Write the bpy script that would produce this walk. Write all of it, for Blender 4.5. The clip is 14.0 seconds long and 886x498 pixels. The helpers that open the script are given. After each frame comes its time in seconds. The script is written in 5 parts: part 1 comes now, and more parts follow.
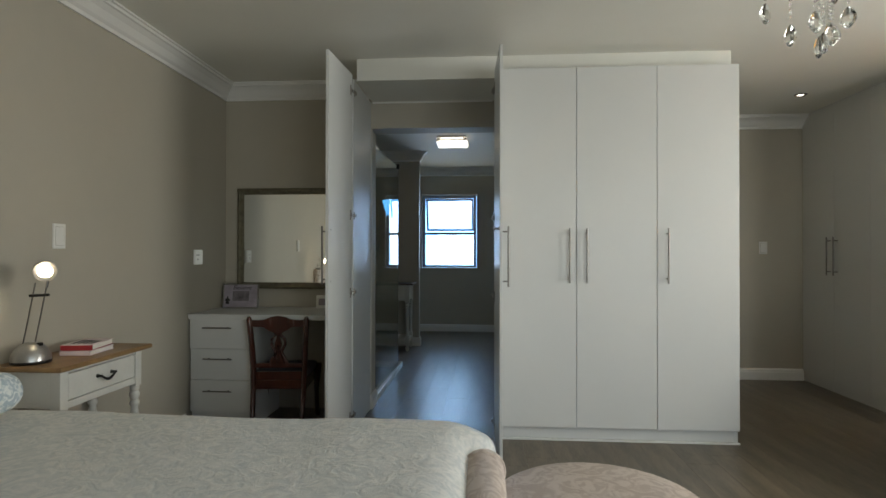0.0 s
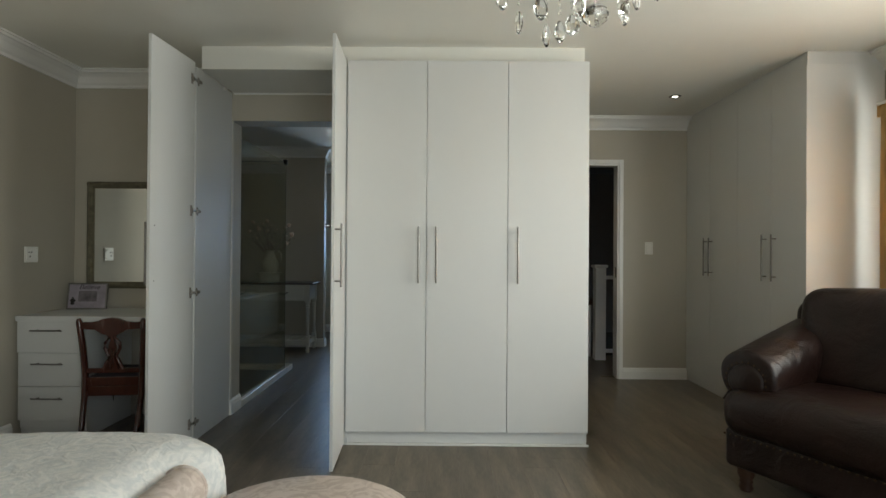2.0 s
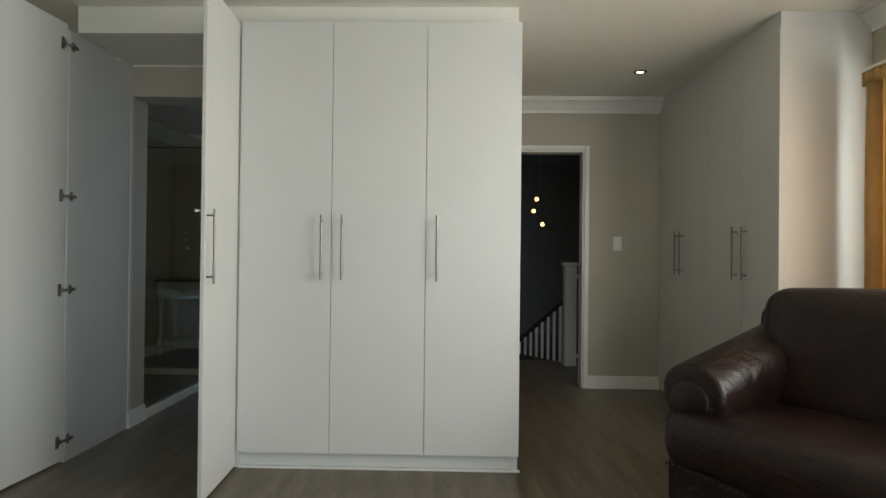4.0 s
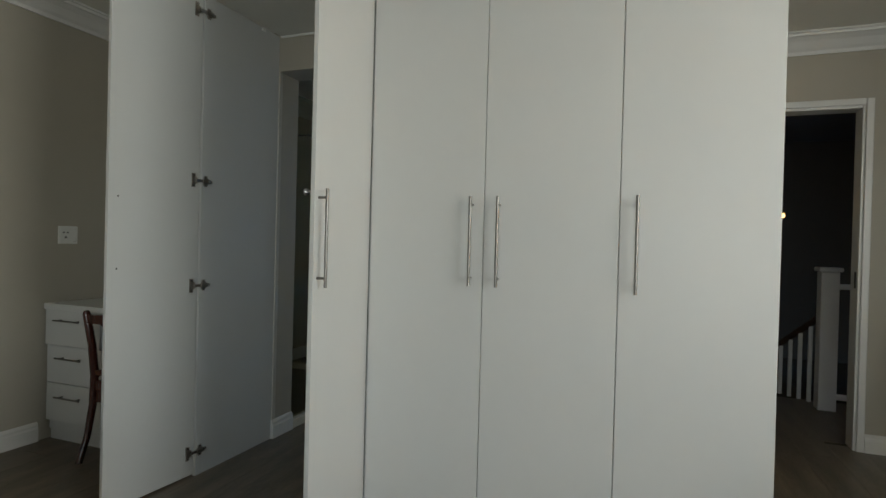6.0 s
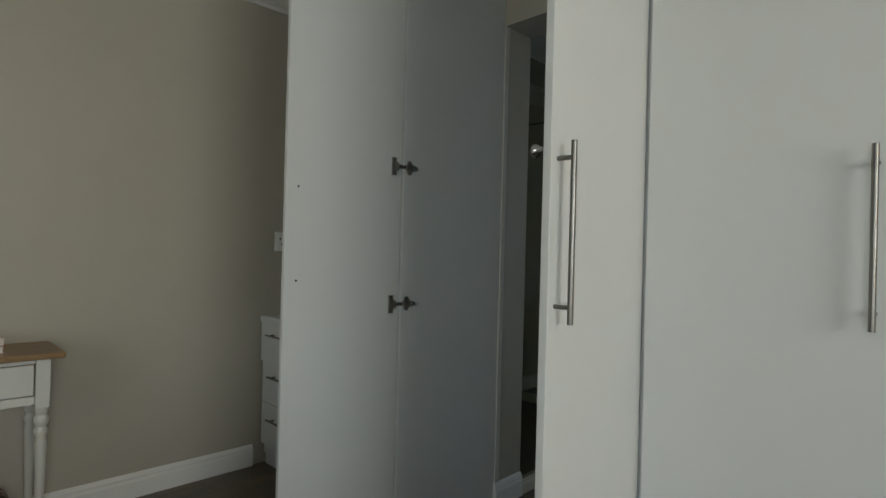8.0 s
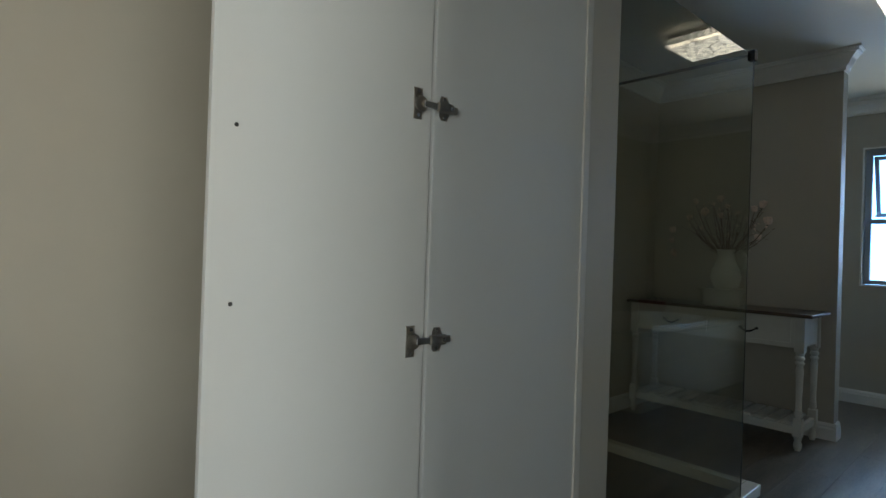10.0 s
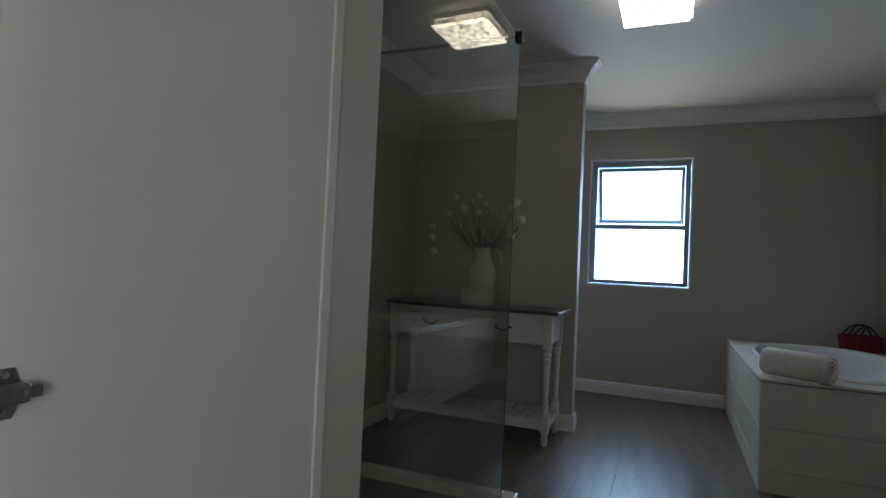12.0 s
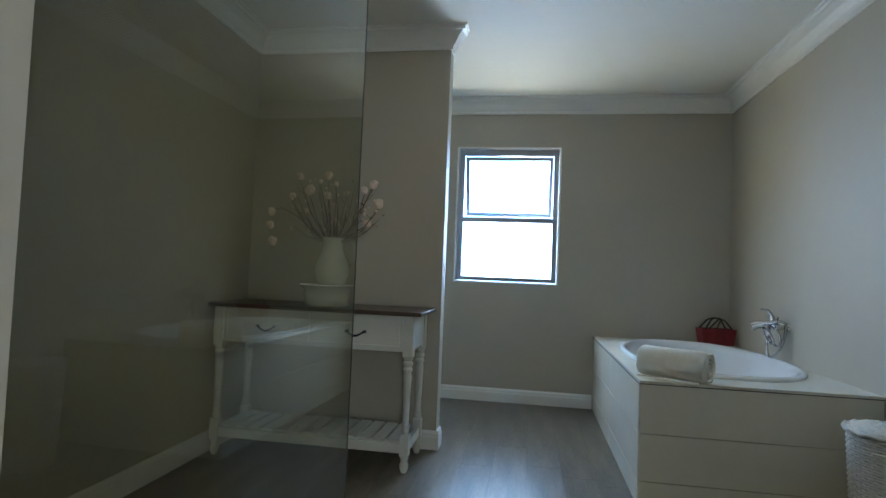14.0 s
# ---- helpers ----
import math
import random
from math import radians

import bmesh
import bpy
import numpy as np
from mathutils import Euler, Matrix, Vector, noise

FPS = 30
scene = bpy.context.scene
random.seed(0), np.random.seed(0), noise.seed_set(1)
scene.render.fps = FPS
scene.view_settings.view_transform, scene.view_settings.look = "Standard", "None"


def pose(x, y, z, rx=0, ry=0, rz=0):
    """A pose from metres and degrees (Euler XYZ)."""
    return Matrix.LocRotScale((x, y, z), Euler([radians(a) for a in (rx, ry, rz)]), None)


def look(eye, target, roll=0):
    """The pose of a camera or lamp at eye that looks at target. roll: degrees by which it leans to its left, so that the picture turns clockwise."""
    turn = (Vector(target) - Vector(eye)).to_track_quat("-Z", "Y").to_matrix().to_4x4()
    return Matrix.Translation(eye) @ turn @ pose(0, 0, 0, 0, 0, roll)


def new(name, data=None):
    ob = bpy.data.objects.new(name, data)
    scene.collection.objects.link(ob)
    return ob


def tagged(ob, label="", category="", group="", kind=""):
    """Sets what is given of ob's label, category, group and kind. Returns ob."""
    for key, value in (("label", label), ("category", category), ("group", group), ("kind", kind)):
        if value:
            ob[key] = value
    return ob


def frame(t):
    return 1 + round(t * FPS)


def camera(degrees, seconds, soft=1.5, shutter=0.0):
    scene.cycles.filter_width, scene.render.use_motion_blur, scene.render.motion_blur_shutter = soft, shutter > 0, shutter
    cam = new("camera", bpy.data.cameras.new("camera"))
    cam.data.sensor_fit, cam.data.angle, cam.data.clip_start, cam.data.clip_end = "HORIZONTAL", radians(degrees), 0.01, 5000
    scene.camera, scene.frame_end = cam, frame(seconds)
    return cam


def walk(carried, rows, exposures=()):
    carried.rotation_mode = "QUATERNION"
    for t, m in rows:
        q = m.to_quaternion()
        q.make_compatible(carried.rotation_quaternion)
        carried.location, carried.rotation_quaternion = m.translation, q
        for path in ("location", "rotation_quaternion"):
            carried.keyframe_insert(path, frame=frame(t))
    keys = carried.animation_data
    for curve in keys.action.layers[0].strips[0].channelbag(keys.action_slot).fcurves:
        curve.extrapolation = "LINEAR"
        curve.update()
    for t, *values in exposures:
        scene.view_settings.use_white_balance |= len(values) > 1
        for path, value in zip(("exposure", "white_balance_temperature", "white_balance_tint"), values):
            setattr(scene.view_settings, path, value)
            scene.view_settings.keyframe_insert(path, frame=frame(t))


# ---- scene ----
cam = camera(77.7, 14.0)
PATH = [
    (0, (0.655, 0.241, 1.212), (0.512, 2.236, 1.227), 0.1),
    (0.5, (0.822, 0.283, 1.197), (0.707, 2.279, 1.214), 0.2),
    (1, (0.997, 0.353, 1.197), (0.934, 2.352, 1.213), 0.3),
    (1.5, (1.17, 0.381, 1.213), (1.15, 2.381, 1.223), 0.4),
    (2, (1.381, 0.398, 1.21), (1.371, 2.397, 1.224), 0.4),
    (2.5, (1.556, 0.445, 1.207), (1.545, 2.444, 1.215), 0.5),
    (3, (1.725, 0.583, 1.18), (1.715, 2.583, 1.194), 0.6),
    (3.2, (1.803, 0.638, 1.172), (1.788, 2.638, 1.187), 0.6),
    (5.3, (1.952, 1.44, 1.182), (1.691, 3.423, 1.178), 1.3),
    (5.5, (1.927, 1.535, 1.18), (1.562, 3.501, 1.174), 1.3),
    (6, (1.874, 1.762, 1.181), (1.168, 3.633, 1.165), 1.5),
    (6.5, (1.761, 1.938, 1.168), (0.804, 3.694, 1.153), 1.4),
    (7, (1.637, 2.128, 1.16), (0.515, 3.783, 1.147), 1.3),
    (7.5, (1.52, 2.349, 1.163), (0.253, 3.897, 1.159), 1.3),
    (8, (1.368, 2.521, 1.151), (-0.046, 3.936, 1.159), 1.5),
    (8.5, (1.147, 2.688, 1.157), (-0.334, 4.032, 1.166), 1.5),
    (8.7, (1.078, 2.747, 1.153), (-0.416, 4.077, 1.165), 1.7),
    (10.8, (0.526, 3.256, 1.14), (-0.838, 4.719, 1.147), 2.6),
    (11, (0.494, 3.303, 1.135), (-0.779, 4.845, 1.151), 2.7),
    (11.5, (0.433, 3.462, 1.102), (-0.575, 5.189, 1.147), 2.7),
    (12, (0.432, 3.549, 1.106), (-0.339, 5.394, 1.159), 2.6),
    (12.5, (0.361, 3.676, 1.097), (-0.18, 5.6, 1.166), 2.5),
    (13, (0.32, 3.791, 1.087), (-0.081, 5.749, 1.167), 2.5),
    (13.5, (0.335, 3.95, 1.079), (-0.013, 5.917, 1.161), 2.2),
    (14, (0.35, 4.133, 1.055), (0.034, 6.106, 1.138), 2.3),
]
walk(cam, [(t, look(eye, target, roll)) for t, eye, target, roll in PATH],
     exposures=[(0.0, 0.14, 6550, 10), (1.0, 0.22, 6550, 10), (2.0, 0.34, 6600, 9), (3.0, 0.36, 6600, 9), (5.5, 0.02, 6500, 9), (7.5, -0.14, 6400, 8), (8.5, 0.14, 6400, 8),
                (10.8, 0.54, 6500, 9), (11.5, 0.58, 6650, 10), (12.0, 0.78, 6750, 12), (12.5, 1.05, 6700, 11), (13.2, 1.32, 6600, 10), (14.0, 1.80, 6500, 9)])

# ---- light ----
world = bpy.data.worlds.new("world")
scene.world = world
world.use_nodes = True
wn = world.node_tree.nodes
sky = wn.new("ShaderNodeTexSky")
sky.sky_type, sky.sun_disc = "NISHITA", False
sky.sun_elevation, sky.sun_rotation = radians(50), radians(120)
world.node_tree.links.new(sky.outputs[0], wn["Background"].inputs[0])
wn["Background"].inputs[1].default_value = 0.12


def area(name, m, w, h, power, colour):
    data = bpy.data.lights.new(name, "AREA")
    data.shape, data.size, data.size_y, data.energy, data.color = "RECTANGLE", w, h, power, colour
    ob = new(name, data)
    ob.matrix_world = m
    return ob


def bulb(name, place, power, colour, radius=0.03):
    data = bpy.data.lights.new(name, "POINT")
    data.energy, data.color, data.shadow_soft_size = power, colour, radius
    ob = new(name, data)
    ob.location = place
    return ob


# daylight in the openings: balcony doors behind, curtained side window, bathroom window
# the wide glazing behind: blue sky falling in from above, pale light thrown up by the paving outside
area("daylight_south", look((2.7, -1.40, 1.35), (0.4, 2.4, 0.2)), 2.3, 1.9, 15, (0.80, 0.93, 1.0)).data.spread = radians(124)
area("ground_bounce_south", look((2.7, -1.39, 1.05), (0.4, 2.4, 2.3)), 2.3, 1.9, 9, (1.0, 0.97, 0.84)).data.spread = radians(124)
area("daylight_east", look((4.26, 2.45, 1.5), (0.0, 2.8, 1.3)), 2.1, 1.25, 72, (0.97, 0.985, 0.93))
# the bathroom window: blue sky falling in steeply, and pale warm light thrown up by the ground outside
area("daylight_bath", look((0.15, 8.87, 1.60), (0.55, 6.6, 0.0)), 0.80, 1.06, 4.5, (0.10, 0.44, 1.0)).data.spread = radians(130)
area("ground_bounce_bath", look((0.15, 8.86, 1.55), (0.85, 6.0, 1.35)), 0.80, 1.06, 5.2, (1.0, 0.98, 0.79)).data.spread = radians(165)

# ---- materials ----


def mat(name, colour, rough=0.5, metal=0.0, var=0.06, scale=6.0, bump=0.0, bscale=60.0, spec=0.5, coat=0.0, stretch=(1, 1, 1), second=None, rvar=0.06, per=0.0):
    m = bpy.data.materials.new(name)
    m.use_nodes = True
    n, l = m.node_tree.nodes, m.node_tree.links
    b = n["Principled BSDF"]
    tc = n.new("ShaderNodeTexCoord")
    mp = n.new("ShaderNodeMapping")
    mp.inputs["Scale"].default_value = stretch
    l.new(tc.outputs["Object"], mp.inputs[0])
    n1 = n.new("ShaderNodeTexNoise")
    n1.inputs["Scale"].default_value, n1.inputs["Detail"].default_value = scale, 6
    l.new(mp.outputs[0], n1.inputs["Vector"])
    n2 = n.new("ShaderNodeTexNoise")
    n2.inputs["Scale"].default_value, n2.inputs["Detail"].default_value = scale * 9, 4
    l.new(mp.outputs[0], n2.inputs["Vector"])
    add = n.new("ShaderNodeMath")
    add.operation = "MULTIPLY_ADD"
    add.inputs[1].default_value = 0.4
    l.new(n2.outputs[0], add.inputs[0])
    l.new(n1.outputs[0], add.inputs[2])
    ramp = n.new("ShaderNodeValToRGB")
    lo, hi = ramp.color_ramp.elements
    lo.position, hi.position = 0.45, 0.95
    c2 = second or tuple(min(1, c * (1 + var)) for c in colour)
    c1 = tuple(c * (1 - var) for c in colour)
    lo.color, hi.color = (*c1, 1), (*c2, 1)
    l.new(add.outputs[0], ramp.inputs[0])
    last = ramp.outputs[0]
    if per:
        oi = n.new("ShaderNodeObjectInfo")
        mr = n.new("ShaderNodeMapRange")
        mr.inputs["To Min"].default_value, mr.inputs["To Max"].default_value = 1 - per, 1 + per
        l.new(oi.outputs["Random"], mr.inputs[0])
        hs = n.new("ShaderNodeHueSaturation")
        l.new(mr.outputs[0], hs.inputs["Value"])
        l.new(last, hs.inputs["Color"])
        last = hs.outputs[0]
    l.new(last, b.inputs["Base Color"])
    rr = n.new("ShaderNodeMapRange")
    rr.inputs["To Min"].default_value, rr.inputs["To Max"].default_value = max(0.02, rough - rvar), min(1, rough + rvar)
    l.new(n1.outputs[0], rr.inputs[0])
    l.new(rr.outputs[0], b.inputs["Roughness"])
    b.inputs["Metallic"].default_value = metal
    b.inputs["Specular IOR Level"].default_value = spec
    b.inputs["Coat Weight"].default_value = coat
    if bump:
        n3 = n.new("ShaderNodeTexNoise")
        n3.inputs["Scale"].default_value, n3.inputs["Detail"].default_value = bscale, 5
        l.new(mp.outputs[0], n3.inputs["Vector"])
        bp = n.new("ShaderNodeBump")
        bp.inputs["Strength"].default_value, bp.inputs["Distance"].default_value = bump, 0.01
        l.new(n3.outputs[0], bp.inputs["Height"])
        l.new(bp.outputs[0], b.inputs["Normal"])
    return m


def glow(name, colour, strength):
    m = bpy.data.materials.new(name)
    m.use_nodes = True
    b = m.node_tree.nodes["Principled BSDF"]
    b.inputs["Base Color"].default_value = (*colour, 1)
    b.inputs["Emission Color"].default_value = (*colour, 1)
    b.inputs["Emission Strength"].default_value = strength
    return m


def glassy(name, colour=(1, 1, 1), rough=0.0, ior=1.45):
    m = bpy.data.materials.new(name)
    m.use_nodes = True
    b = m.node_tree.nodes["Principled BSDF"]
    b.inputs["Base Color"].default_value = (*colour, 1)
    b.inputs["Roughness"].default_value, b.inputs["IOR"].default_value = rough, ior
    b.inputs["Transmission Weight"].default_value = 1.0
    return m


TAUPE = mat("taupe_wall_paint", (0.455, 0.42, 0.348), 0.55, var=0.03, scale=1.5, bump=0.035, bscale=140)
WHITE = mat("white_ceiling_paint", (0.78, 0.77, 0.71), 0.7, var=0.02, scale=1.2, bump=0.06, bscale=120)
TRIM = mat("white_gloss_trim", (0.78, 0.77, 0.74), 0.35, var=0.03, scale=5, bump=0.05, bscale=90)
BOARD = mat("white_melamine_board", (0.63, 0.635, 0.62), 0.36, var=0.015, scale=3, bump=0.07, bscale=380, rvar=0.04)
EDGE = mat("board_edge", (0.70, 0.70, 0.67), 0.4, var=0.03, scale=20)
STEEL = mat("brushed_steel", (0.21, 0.20, 0.185), 0.32, 1.0, var=0.08, scale=30, stretch=(1, 1, 0.1))
CHROME = mat("chrome", (0.55, 0.55, 0.57), 0.08, 1.0, var=0.03, scale=20, rvar=0.03)
NICKEL = mat("hinge_nickel", (0.36, 0.33, 0.29), 0.32, 1.0, var=0.15, scale=60)
DARK = mat("dark_recess", (0.05, 0.048, 0.045), 0.8, var=0.2)
PLANK = mat("grey_oak_vinyl", (0.118, 0.093, 0.064), 0.33, var=0.42, scale=2.6, second=(0.205, 0.168, 0.122), bump=0.05, bscale=45, spec=0.38, stretch=(5.5, 0.7, 1), per=0.08, rvar=0.1)
SUBFLOOR = mat("dark_joint", (0.085, 0.07, 0.052), 0.8, var=0.2)
GLASS = glassy("clear_glass", (0.92, 0.95, 0.93))
SHOWERGLASS = glassy("green_tinted_shower_glass", (0.56, 0.565, 0.46))
# opaque colour for the added cap that blocks window glint in the screen
GLINTCAP = mat("dark_green_glint_cap", (0.045, 0.05, 0.038), 0.7, var=0.1, spec=0.15)
MIRROR = mat("mirror_silver", (0.86, 0.88, 0.85), 0.03, 1.0, var=0.01, rvar=0.015)
SILVERFRAME = mat("pewter_frame", (0.16, 0.145, 0.10), 0.38, 0.55, var=0.3, scale=30, bump=0.2, bscale=80)
MAHOGANY = mat("mahogany", (0.058, 0.016, 0.010), 0.26, var=0.45, scale=5, bump=0.05, bscale=40, coat=0.4, stretch=(3, 3, 0.5))
SEATCLOTH = mat("dark_seat_cloth", (0.045, 0.042, 0.05), 0.85, var=0.25, scale=40, bump=0.3, bscale=300)
OAKTOP = mat("waxed_oak_top", (0.27, 0.165, 0.075), 0.36, var=0.35, scale=4, bump=0.08, bscale=60, stretch=(6, 1, 1))
DARKTOP = mat("dark_walnut_top", (0.07, 0.048, 0.034), 0.32, var=0.4, scale=4, bump=0.08, bscale=60, stretch=(1, 6, 1))
CREAM = mat("cream_furniture_paint", (0.66, 0.65, 0.60), 0.42, var=0.05, scale=8, bump=0.08, bscale=60)
IRON = mat("black_iron", (0.03, 0.028, 0.026), 0.4, 0.6, var=0.3, scale=40)
LEATHER = mat("dark_brown_leather", (0.0135, 0.0056, 0.0040), 0.36, var=0.5, scale=6, bump=0.2, bscale=130, rvar=0.1, spec=0.36)
STUD = mat("antique_brass", (0.085, 0.058, 0.036), 0.4, 1.0, var=0.2)
DARKWOOD = mat("dark_turned_wood", (0.05, 0.025, 0.015), 0.35, var=0.4, stretch=(1, 1, 5))
CURTAIN = mat("gold_curtain", (0.74, 0.53, 0.25), 0.7, var=0.2, scale=4, bump=0.25, bscale=260, stretch=(1, 1, 0.3))
PLASTIC = mat("white_switch_plastic", (0.80, 0.79, 0.75), 0.3, var=0.02)
SATIN = mat("satin_grey_metal", (0.42, 0.42, 0.41), 0.36, 0.9, var=0.06, scale=60)
TILE = mat("cream_bath_tile", (0.78, 0.73, 0.61), 0.18, var=0.03, scale=3, per=0.02, rvar=0.04, bump=0.03, bscale=20)
GROUT = mat("grey_grout", (0.42, 0.40, 0.35), 0.9, var=0.2)
ENAMEL = mat("white_bath_acrylic", (0.82, 0.83, 0.84), 0.12, var=0.01, rvar=0.03)
TERRY = mat("cream_terry", (0.86, 0.82, 0.73), 0.95, var=0.06, scale=30, bump=0.45, bscale=330)
WICKER = mat("white_wicker", (0.72, 0.70, 0.65), 0.55, var=0.12, scale=60)
REDFELT = mat("red_felt", (0.23, 0.022, 0.026), 0.85, var=0.25, scale=30, bump=0.4, bscale=250)
FRAMEGREY = mat("grey_aluminium", (0.33, 0.36, 0.40), 0.4, 0.2, var=0.05, scale=40)
CERAMIC = mat("cream_glazed_pottery", (0.68, 0.68, 0.60), 0.25, var=0.08, scale=12)
PETAL = mat("cream_pink_petal", (0.72, 0.58, 0.48), 0.8, var=0.25, scale=60)
TWIG = mat("brown_twig", (0.10, 0.062, 0.036), 0.8, var=0.3, scale=60)
PAGES = mat("paper_pages", (0.76, 0.72, 0.66), 0.9, var=0.1, scale=80, stretch=(1, 1, 12))
REDCOVER = mat("red_book_cover", (0.33, 0.03, 0.035), 0.4, var=0.1)
PINKCOVER = mat("pale_pink_cover", (0.70, 0.58, 0.58), 0.4, var=0.1)
INK = mat("dark_ink", (0.05, 0.04, 0.05), 0.5, var=0.2)
LILAC = mat("lilac_print", (0.30, 0.265, 0.30), 0.4, var=0.25, scale=14)
GREYPRINT = mat("grey_print", (0.14, 0.12, 0.13), 0.35, var=0.6, scale=18)
# dark base colour carries the dim landing's shade, for its walls and ceiling
LANDINGSHADE = mat("landing_shade_colour", (0.12, 0.10, 0.085), 0.7, var=0.05)
BULBGLOW = glow("warm_bulb_glow", (1.0, 0.62, 0.22), 3.0)
LEDGLOW = glow("lamp_glow", (1.0, 0.88, 0.62), 12.0)
SPOTGLOW = glow("spot_glow", (1.0, 0.93, 0.80), 5.0)
BEAD_PAINT = mat("cream_bead_paint", (0.60, 0.57, 0.51), 0.5, var=0.05, scale=20)
CRYSTALGLOW = glow("lit_crystal", (1.0, 0.93, 0.78), 1.2)
_n, _l = CRYSTALGLOW.node_tree.nodes, CRYSTALGLOW.node_tree.links
_v = _n.new("ShaderNodeTexVoronoi")
_v.inputs["Scale"].default_value = 26
_t = _n.new("ShaderNodeTexCoord")
_l.new(_t.outputs["Object"], _v.inputs["Vector"])
_m = _n.new("ShaderNodeMapRange")
_m.inputs["From Min"].default_value, _m.inputs["From Max"].default_value = 0.1, 0.6
_m.inputs["To Min"].default_value, _m.inputs["To Max"].default_value = 0.10, 2.4
_l.new(_v.outputs["Distance"], _m.inputs[0])
_l.new(_m.outputs[0], _n["Principled BSDF"].inputs["Emission Strength"])


def sky_pane():
    m = bpy.data.materials.new("bright_sky")
    m.use_nodes = True
    n = m.node_tree.nodes
    e = n.new("ShaderNodeEmission")
    e.inputs[0].default_value, e.inputs[1].default_value = (0.22, 0.50, 1.0, 1), 5.2
    m.node_tree.links.new(e.outputs[0], n["Material Output"].inputs[0])
    return m


SKYGLOW = sky_pane()


def creased(m, scale, strength):
    """Adds soft folds to a material's relief."""
    n, l = m.node_tree.nodes, m.node_tree.links
    b = n["Principled BSDF"]
    tc = n.new("ShaderNodeTexCoord")
    a = n.new("ShaderNodeTexNoise")
    a.inputs["Scale"].default_value, a.inputs["Detail"].default_value, a.inputs["Distortion"].default_value = scale, 3, 1.8
    l.new(tc.outputs["Object"], a.inputs["Vector"])
    bp = n.new("ShaderNodeBump")
    bp.inputs["Strength"].default_value, bp.inputs["Distance"].default_value = strength, 0.03
    l.new(a.outputs[0], bp.inputs["Height"])
    old = b.inputs["Normal"].links[0].from_socket if b.inputs["Normal"].links else None
    if old:
        l.new(old, bp.inputs["Normal"])
    l.new(bp.outputs[0], b.inputs["Normal"])


creased(LEATHER, 5.0, 0.35)


def translucent(m, share):
    """Lets part of the light through a thin cloth."""
    n, l = m.node_tree.nodes, m.node_tree.links
    b = n["Principled BSDF"]
    t = n.new("ShaderNodeBsdfTranslucent")
    l.new(b.inputs["Base Color"].links[0].from_socket, t.inputs["Color"])
    mx = n.new("ShaderNodeMixShader")
    mx.inputs[0].default_value = share
    l.new(b.outputs[0], mx.inputs[1])
    l.new(t.outputs[0], mx.inputs[2])
    l.new(mx.outputs[0], n["Material Output"].inputs[0])


translucent(CURTAIN, 0.6)


def damask(name, base, light, rough, scale, bump, contrast=0.08):
    """A woven scroll pattern in two tones."""
    m = bpy.data.materials.new(name)
    m.use_nodes = True
    n, l = m.node_tree.nodes, m.node_tree.links
    b = n["Principled BSDF"]
    tc = n.new("ShaderNodeTexCoord")
    a = n.new("ShaderNodeTexNoise")
    a.inputs["Scale"].default_value, a.inputs["Detail"].default_value, a.inputs["Distortion"].default_value = scale, 3, 2.6
    l.new(tc.outputs["Object"], a.inputs["Vector"])
    r = n.new("ShaderNodeValToRGB")
    r.color_ramp.elements[0].position, r.color_ramp.elements[1].position = 0.5 - contrast, 0.5 + contrast
    r.color_ramp.elements[0].color, r.color_ramp.elements[1].color = (*base, 1), (*light, 1)
    l.new(a.outputs[0], r.inputs[0])
    l.new(r.outputs[0], b.inputs["Base Color"])
    f = n.new("ShaderNodeTexNoise")
    f.inputs["Scale"].default_value = 350
    l.new(tc.outputs["Object"], f.inputs["Vector"])
    mx = n.new("ShaderNodeMath")
    mx.operation = "MULTIPLY_ADD"
    mx.inputs[1].default_value = 0.35
    l.new(f.outputs[0], mx.inputs[0])
    l.new(a.outputs[0], mx.inputs[2])
    bp = n.new("ShaderNodeBump")
    bp.inputs["Strength"].default_value, bp.inputs["Distance"].default_value = bump, 0.008
    l.new(mx.outputs[0], bp.inputs["Height"])
    l.new(bp.outputs[0], b.inputs["Normal"])
    b.inputs["Roughness"].default_value = rough
    return m


QUILT = damask("pale_scroll_bedspread", (0.61, 0.63, 0.62), (0.76, 0.755, 0.725), 0.85, 17, 0.7, 0.13)
DAMASK = damask("pink_beige_damask", (0.50, 0.415, 0.36), (0.62, 0.535, 0.475), 0.65, 13, 0.35, 0.07)
PILLOWCLOTH = damask("blue_white_pillow", (0.42, 0.50, 0.55), (0.72, 0.75, 0.74), 0.85, 26, 0.3, 0.06)

# ---- mesh helpers ----


def box(bm, x0, x1, y0, y1, z0, z1, bevel=0.0, m=None):
    c = Matrix.Translation(((x0 + x1) / 2, (y0 + y1) / 2, (z0 + z1) / 2)) @ Matrix.Diagonal((abs(x1 - x0), abs(y1 - y0), abs(z1 - z0), 1))
    g = bmesh.ops.create_cube(bm, size=1, matrix=(m @ c) if m else c)
    if bevel:
        edges = list({e for v in g["verts"] for e in v.link_edges})
        bmesh.ops.bevel(bm, geom=edges, offset=bevel, segments=2, profile=0.5, affect="EDGES")
    return bm


def slab(x0, x1, y0, y1, z0, z1, bevel=0.0):
    return box(bmesh.new(), x0, x1, y0, y1, z0, z1, bevel)


